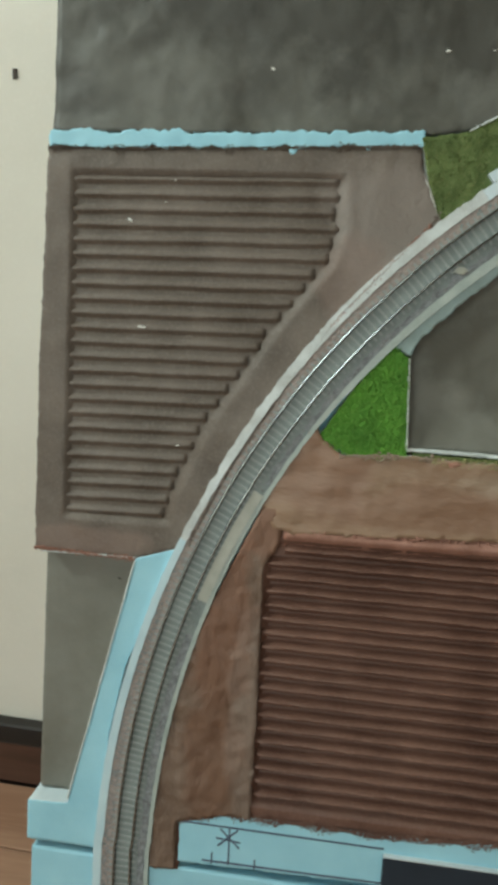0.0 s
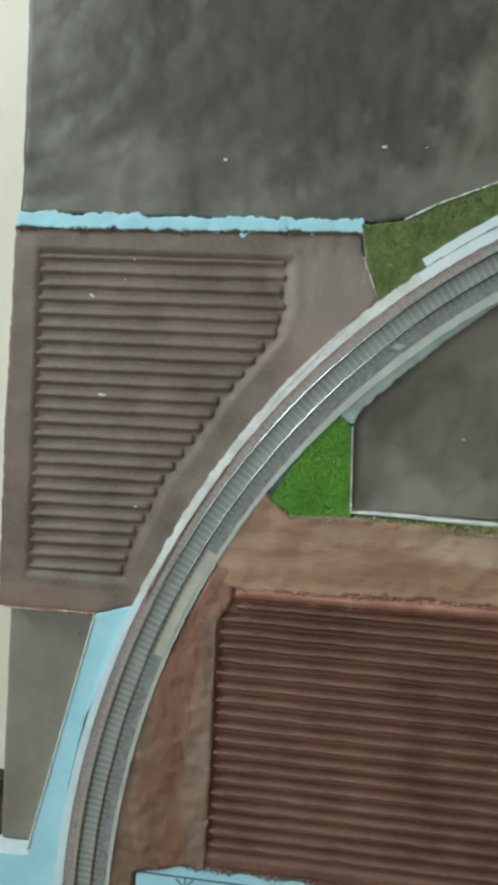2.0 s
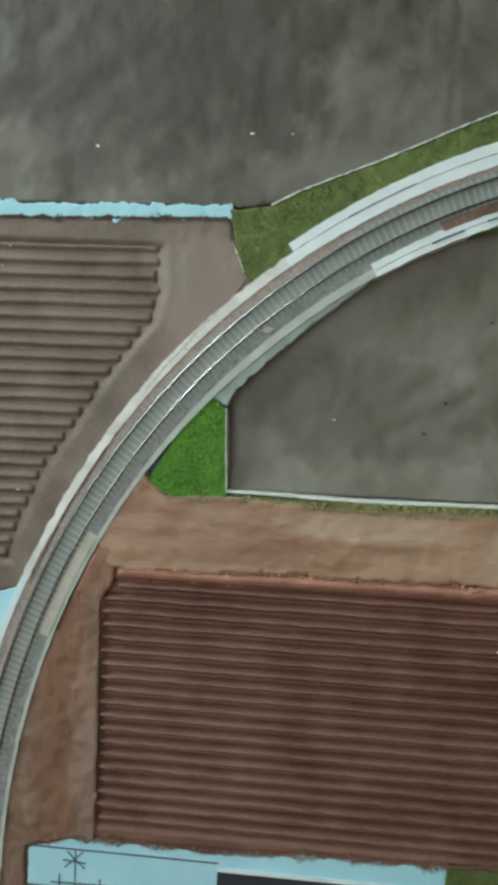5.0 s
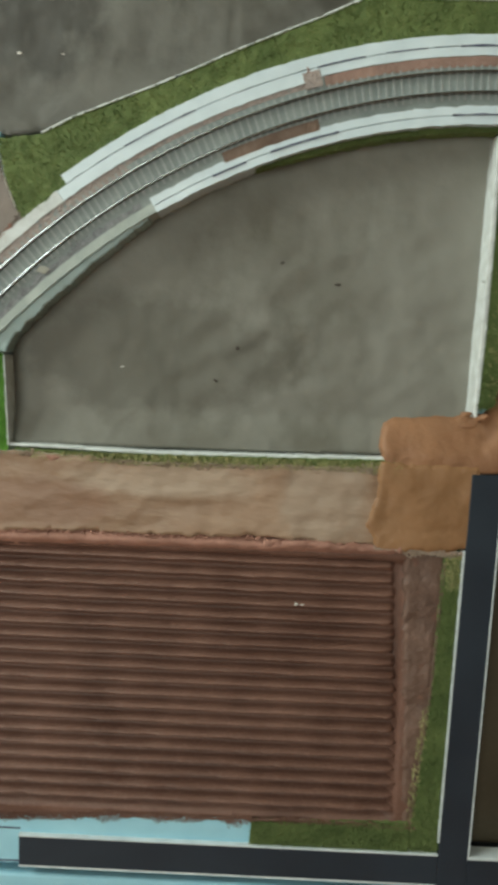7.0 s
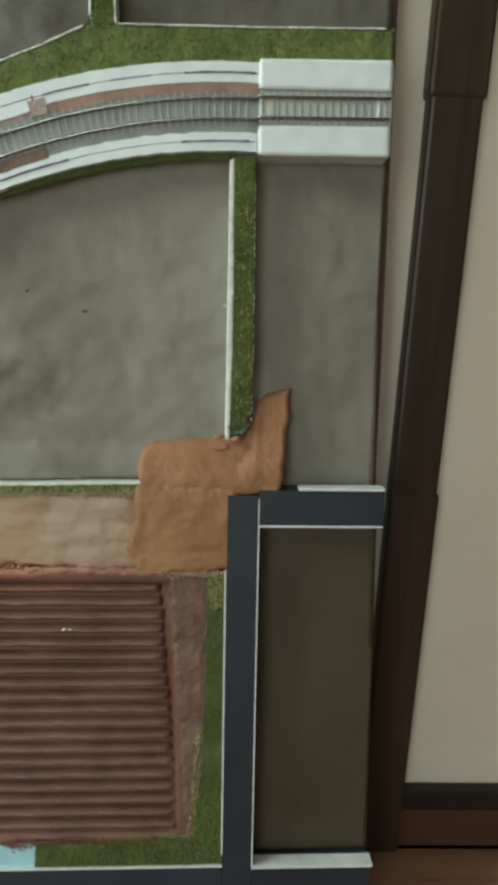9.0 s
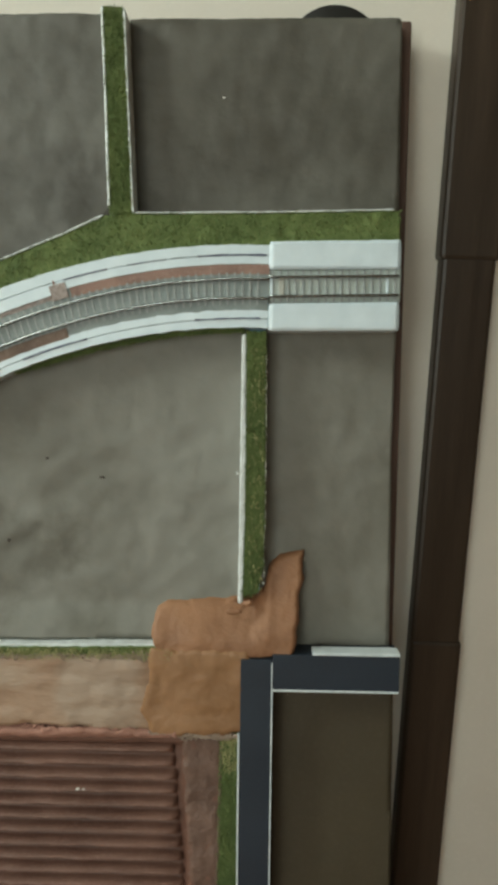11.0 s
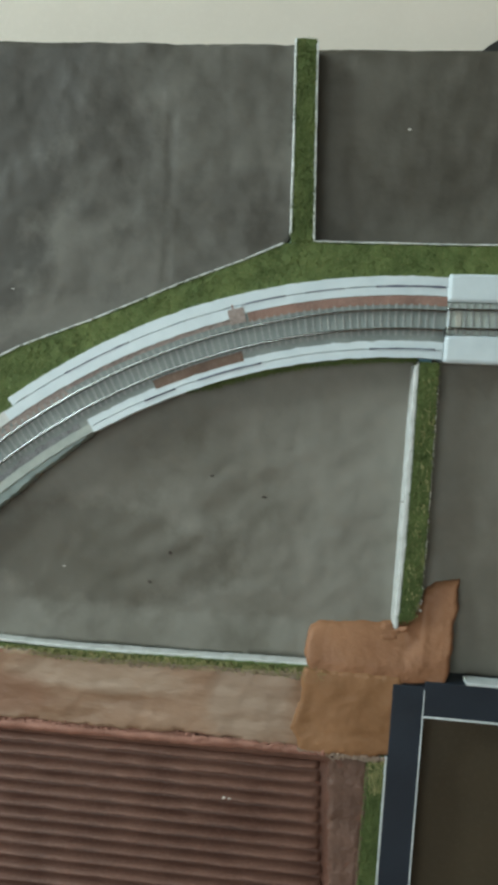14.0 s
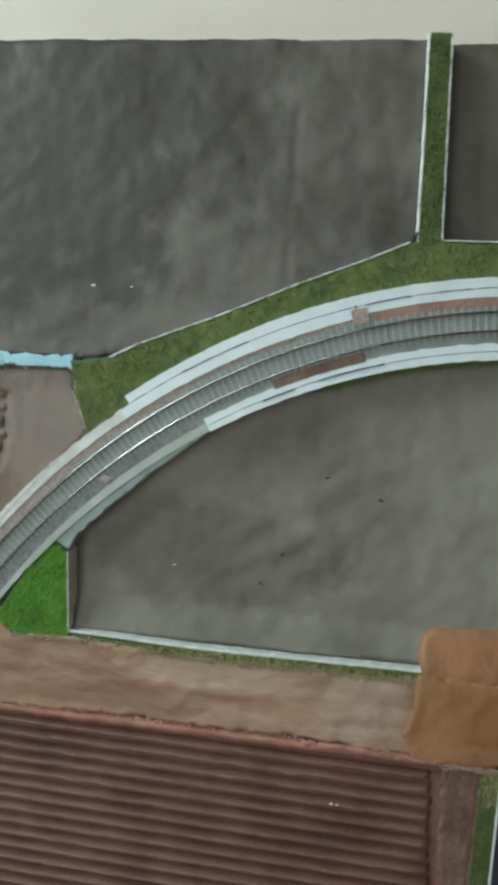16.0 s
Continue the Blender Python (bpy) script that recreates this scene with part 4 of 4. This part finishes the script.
for i, (x, z, r, y) in enumerate(((-0.4854, -0.1530, 0.0016, -0.0045), (-0.4930, -0.1590, 0.0009, -0.0045), (-0.6980, -0.4290, 0.0014, -0.002), (-0.2370, -0.1920, 0.0022, 0.011), (-0.2000, -0.1150, 0.0016, 0.011), (-0.2560, -0.2220, 0.0018, 0.011), (-0.1500, -0.1320, 0.0018, 0.011))):
    crumb(x, z, r, y, GRIT, 40 + i, "tiny dark crumb of soil on the board")

for i, (x, z, r, m) in enumerate(((-0.400, -0.2975, 0.0075, PINK), (-0.392, -0.2990, 0.0055, PINK), (-0.408, -0.2965, 0.0050, PINK), (-0.160, -0.2995, 0.0050, PATH), (-0.157, -0.3040, 0.0035, PATH), (-0.245, -0.2985, 0.0040, PATH), (-0.300, -0.2995, 0.0045, PINK), (-0.330, -0.2990, 0.0035, PATH),
                                  (-0.470, -0.2955, 0.0050, PATH), (-0.455, -0.2950, 0.0040, PATH), (-0.030, -0.2420, 0.0050, CLAY), (-0.022, -0.2470, 0.0055, CLAY), (-0.014, -0.2440, 0.0045, CLAY), (-0.027, -0.2520, 0.0045, CLAY), (-0.036, -0.3700, 0.0050, PATH), (-0.030, -0.3715, 0.0040, EDGE), (-0.026, -0.3740, 0.0035, PATH))):
    crumb(x, z, r, -0.0012, m, 80 + i, "small rough lump of dried clay beside the path", "clay_lump")

bm = bmesh.new()
add_box(bm, (-0.8600, WALL_Y - 0.0014, 0.8300), (-0.8550, WALL_Y + 0.001, 0.8400), 0.0006)
structure("wall_chip", finish(bm, "wall_chip", GRIT), "small dark chip in the wall's paint", "chip")


def edging(label, pts, width, y, jag=0.0004):
    """A thin white strip of cut foam along a line of points."""
    left, right = [], []
    for i, (x, z) in enumerate(pts):
        (x0, z0), (x1, z1) = pts[max(i - 1, 0)], pts[min(i + 1, len(pts) - 1)]
        ln = math.hypot(x1 - x0, z1 - z0)
        nx, nz = -(z1 - z0) / ln * width / 2, (x1 - x0) / ln * width / 2
        left.append((x + nx, z + nz)), right.append((x - nx, z - nz))
    thing("foam_edging", label, "edging", patch("foam_edging", left + right[::-1], y, BACK, [EDGE, EDGE], jag, 0.0003, 90, 0.0011), "white foam edgings")


edging("thin white cut foam edge above the grass verge", [(-0.412, -0.0172), (-0.385, -0.0030), (-0.314, 0.0256), (-0.236, 0.0606), (-0.178, 0.0842), (-0.1445, 0.0995)], 0.0014, -0.0022)
edging("thin white cut foam edge above the grass verge", [(-0.1180, 0.1018), (-0.0585, 0.1024), (0.0104, 0.1034), (0.1120, 0.1061)], 0.0013, -0.0022)
edging("thin white cut foam edge of the grass strip", [(-0.1440, 0.272), (-0.1411, 0.19), (-0.1391, 0.108)], 0.0022, -0.0022)
edging("thin white cut foam edge of the grass strip", [(-0.1252, 0.270), (-0.1217, 0.184), (-0.1182, 0.1025)], 0.0018, -0.0022)
edging("thin white cut foam edge of the green corner", [(-0.4450, -0.2070), (-0.4410, -0.2880)], 0.0018, -0.0022)
edging("thin white cut foam edge of the small field", [(-0.777, -0.4095), (-0.684, -0.4080)], 0.0016, -0.0010)
edging("thin white cut foam edge of the small field", [(-0.6838, -0.4095), (-0.7445, -0.6620)], 0.0014, -0.0022)

# ---- floor planks ----
WIDE = R - L
plank_me = {w: box("plank", (0, 0, -0.016), (WIDE * w - 0.0015, 0.094, 0.0), PLANK, 0.0012) for w in (1 / 3, 1 / 6)}
for row in range(34):
    y, x = WALL_Y - 0.016 - 0.0955 * (row + 1), L
    for w in ((1 / 3, 1 / 3, 1 / 3) if row % 2 else (1 / 6, 1 / 3, 1 / 3, 1 / 6)):
        part("plank", plank_me[w], floor).matrix_basis = pose(x, y, 0)
        x += WIDE * w

# details on the track
pale = sleeper_mesh(0.0072, 0.0046)
pale.materials.clear()
pale.materials.append(CARD)
thin = sleeper_mesh(0.0072, 0.0022)
thin.materials.clear()
thin.materials.append(WHITE)
straight = [o for o in bpy.data.objects if o.name.startswith("model_track") and o.get("label", "").startswith("straight")][0]
for me, x, z in ((pale, 0.0115, 0.0396), (thin, 0.0028, 0.0394), (thin, 0.1030, 0.0411)):
    part("rail_joint_plate", me, straight, "pale grey joint plate").matrix_basis = pose(x, -0.0004, z, 0, -1.0, 0)
crumb(-0.4095, -0.1312, 0.0042, -0.0046, CARD, 301, "pale blob of dried glue on the track bed", "glue_blob")
fringe = thing("grass_patch", "thin green turf fringe inside the track's curve", "grass", None, GRASS)
part("turf", ribbon("turf", s_at_x(-0.24), S_END - 0.022, lambda s: -0.0328 - 0.0036 * min(1.0, (s - s_at_x(-0.24)) / 0.09), -0.0320, 0.0035, BACK, TURF, 0.0016, 0.0004, relief=0.0008, seed=31), fringe)
f_poly = [on_track(sv, -0.0365)[:2] for sv in np.linspace(s_at_x(-0.21), S_END - 0.022, 12)] + [on_track(sv, -0.0325)[:2] for sv in np.linspace(S_END - 0.022, s_at_x(-0.24), 12)]
tagged(part("turf_fibre", blades("turf_fibre", f_poly, 0.0035, 24000, 0.0030, TURF, 33), fringe), "short fibres of artificial grass", kind="stuff")


def strewn(parent, label, line, spread, n, size, mat, seed, y, lean=0.0):
    """Loose crumbs strewn along a line, thinning out away from it."""
    rnd = random.Random(seed)
    d = [0.0]
    for p, q in zip(line, line[1:]):
        d.append(d[-1] + math.dist(p, q))
    v, f = [], []
    for _ in range(n):
        a = rnd.uniform(0, d[-1])
        thick = max(0.15, 0.6 + 1.4 * wob(a, seed, 40))
        x = np.interp(a, d, [p[0] for p in line]) + rnd.gauss(0, spread * 0.3)
        z = np.interp(a, d, [p[1] for p in line]) + rnd.gauss(lean, spread) * thick
        r, k, t = size * rnd.uniform(0.4, 1.3), len(v), rnd.uniform(0, 6.28)
        for j in range(5):
            v.append((x + r * math.cos(t + j * 1.257) * rnd.uniform(0.6, 1.2), y + 0.0006, z + r * math.sin(t + j * 1.257) * rnd.uniform(0.6, 1.2)))
        v.append((x, y - r * rnd.uniform(0.3, 0.8), z))
        f += [(k + j, k + (j + 1) % 5, k + 5) for j in range(5)]
    me = bpy.data.meshes.new("soil_crumbs")
    me.from_pydata(v, [], f)
    me.materials.append(mat)
    tagged(part("soil_crumbs", me, parent), label, kind="stuff")


strewn(red, "dark loose soil crumbs on the foam", [(-0.629, -0.668), (-0.584, -0.655), (-0.433, -0.656), (-0.33, -0.650), (-0.204, -0.648)], 0.0028, 5200, 0.0011, RED, 1, -0.0016, -0.001)
strewn(red, "reddish soil crumbs along the turf", [(-0.204, -0.647), (-0.165, -0.646), (-0.045, -0.648)], 0.0022, 1600, 0.0011, RED, 2, -0.0030)
strewn(red, "reddish soil crumbs along the turf", [(-0.037, -0.372), (-0.041, -0.52), (-0.050, -0.645)], 0.0018, 1500, 0.0011, DARKRED, 5, -0.0028)
strewn(bed, "brown soil crumbs on the foam edge", [(-0.778, -0.0360), (-0.62, -0.0340), (-0.448, -0.0300)], 0.0013, 1800, 0.0009, BROWN, 3, -0.0015)
strewn(bed, "brown soil crumbs on the kerb", [(-0.430, -0.086), (-0.463, -0.124), (-0.507, -0.172), (-0.551, -0.237), (-0.598, -0.316), (-0.632, -0.388)], 0.0016, 1500, 0.0010, BROWN, 4, -0.0050)
strewn(bed, "pinkish soil crumbs on the kerb", [(-0.436, -0.094), (-0.470, -0.131), (-0.515, -0.183)], 0.0014, 420, 0.0011, PINK, 14, -0.0052)
strewn(path, "crumbs of clay along the turf fringe", [(-0.50, -0.2965), (-0.436, -0.2940), (-0.31, -0.2990), (-0.20, -0.2970), (-0.084, -0.2950)], 0.0016, 1500, 0.0014, PALE_SOIL, 15, -0.0040)
strewn(path, "broken clay crumbs along the bank", [(-0.53, -0.372), (-0.40, -0.3655), (-0.31, -0.3660), (-0.20, -0.3635), (-0.10, -0.3670)], 0.0018, 300, 0.0013, PINK, 16, -0.0042)
strewn(clay, "crumbs of clay by the road", [(-0.105, -0.368), (-0.060, -0.3705), (-0.022, -0.3700)], 0.0018, 500, 0.0014, PALE_SOIL, 17, -0.0046)
strewn(trackbed, "white foam crumbs along the turf", [(-0.0004, -0.02), (0.0004, -0.161), (-0.0004, -0.228)], 0.0005, 170, 0.0008, CRUMB, 18, -0.0018)
strewn(trackbed, "white foam crumbs along the turf", [(-0.4455, -0.052), (-0.4320, -0.084)], 0.0007, 90, 0.0008, CRUMB, 19, -0.0018)
strewn(bed, "pinkish soil crumbs at the bed's foot", [(-0.784, -0.4066), (-0.712, -0.4090), (-0.684, -0.4090)], 0.0014, 500, 0.0011, PINK, 6, -0.0012)
part("red_tick", ribbon("red_tick", S_PAD - 0.0122, S_PAD - 0.0110, 0.0262, 0.0305, -0.0064, -0.0050, PINK), trackbed, "short red pen tick")
crumb(-0.0250, -0.1250, 0.0016, -0.0020, EDGE, 410, "torn white nick in the foam edging")
for poly, n, seed in (([(-0.0385, -0.3725), (-0.0235, -0.3690), (-0.0225, -0.402), (-0.0345, -0.405)], 600, 51), ([(-0.420, -0.2915), (-0.084, -0.2880), (-0.084, -0.2955), (-0.31, -0.2990), (-0.420, -0.2965)], 4200, 52),
                      ([(-0.0480, -0.52), (-0.0400, -0.52), (-0.0470, -0.650), (-0.0560, -0.650)], 600, 53), ([(-0.015, -0.010), (-0.002, -0.010), (-0.002, -0.23), (-0.015, -0.23)], 260, 54)):
    tuft = thing("dry_grass_tuft", "thin dry yellowish fibres in the turf", "grass", None, GRASS)
    tagged(part("turf_fibre", blades("turf_fibre", poly, -0.0026, n, 0.0030, TURF_DRY, seed), tuft), "dry yellow fibres", kind="stuff")
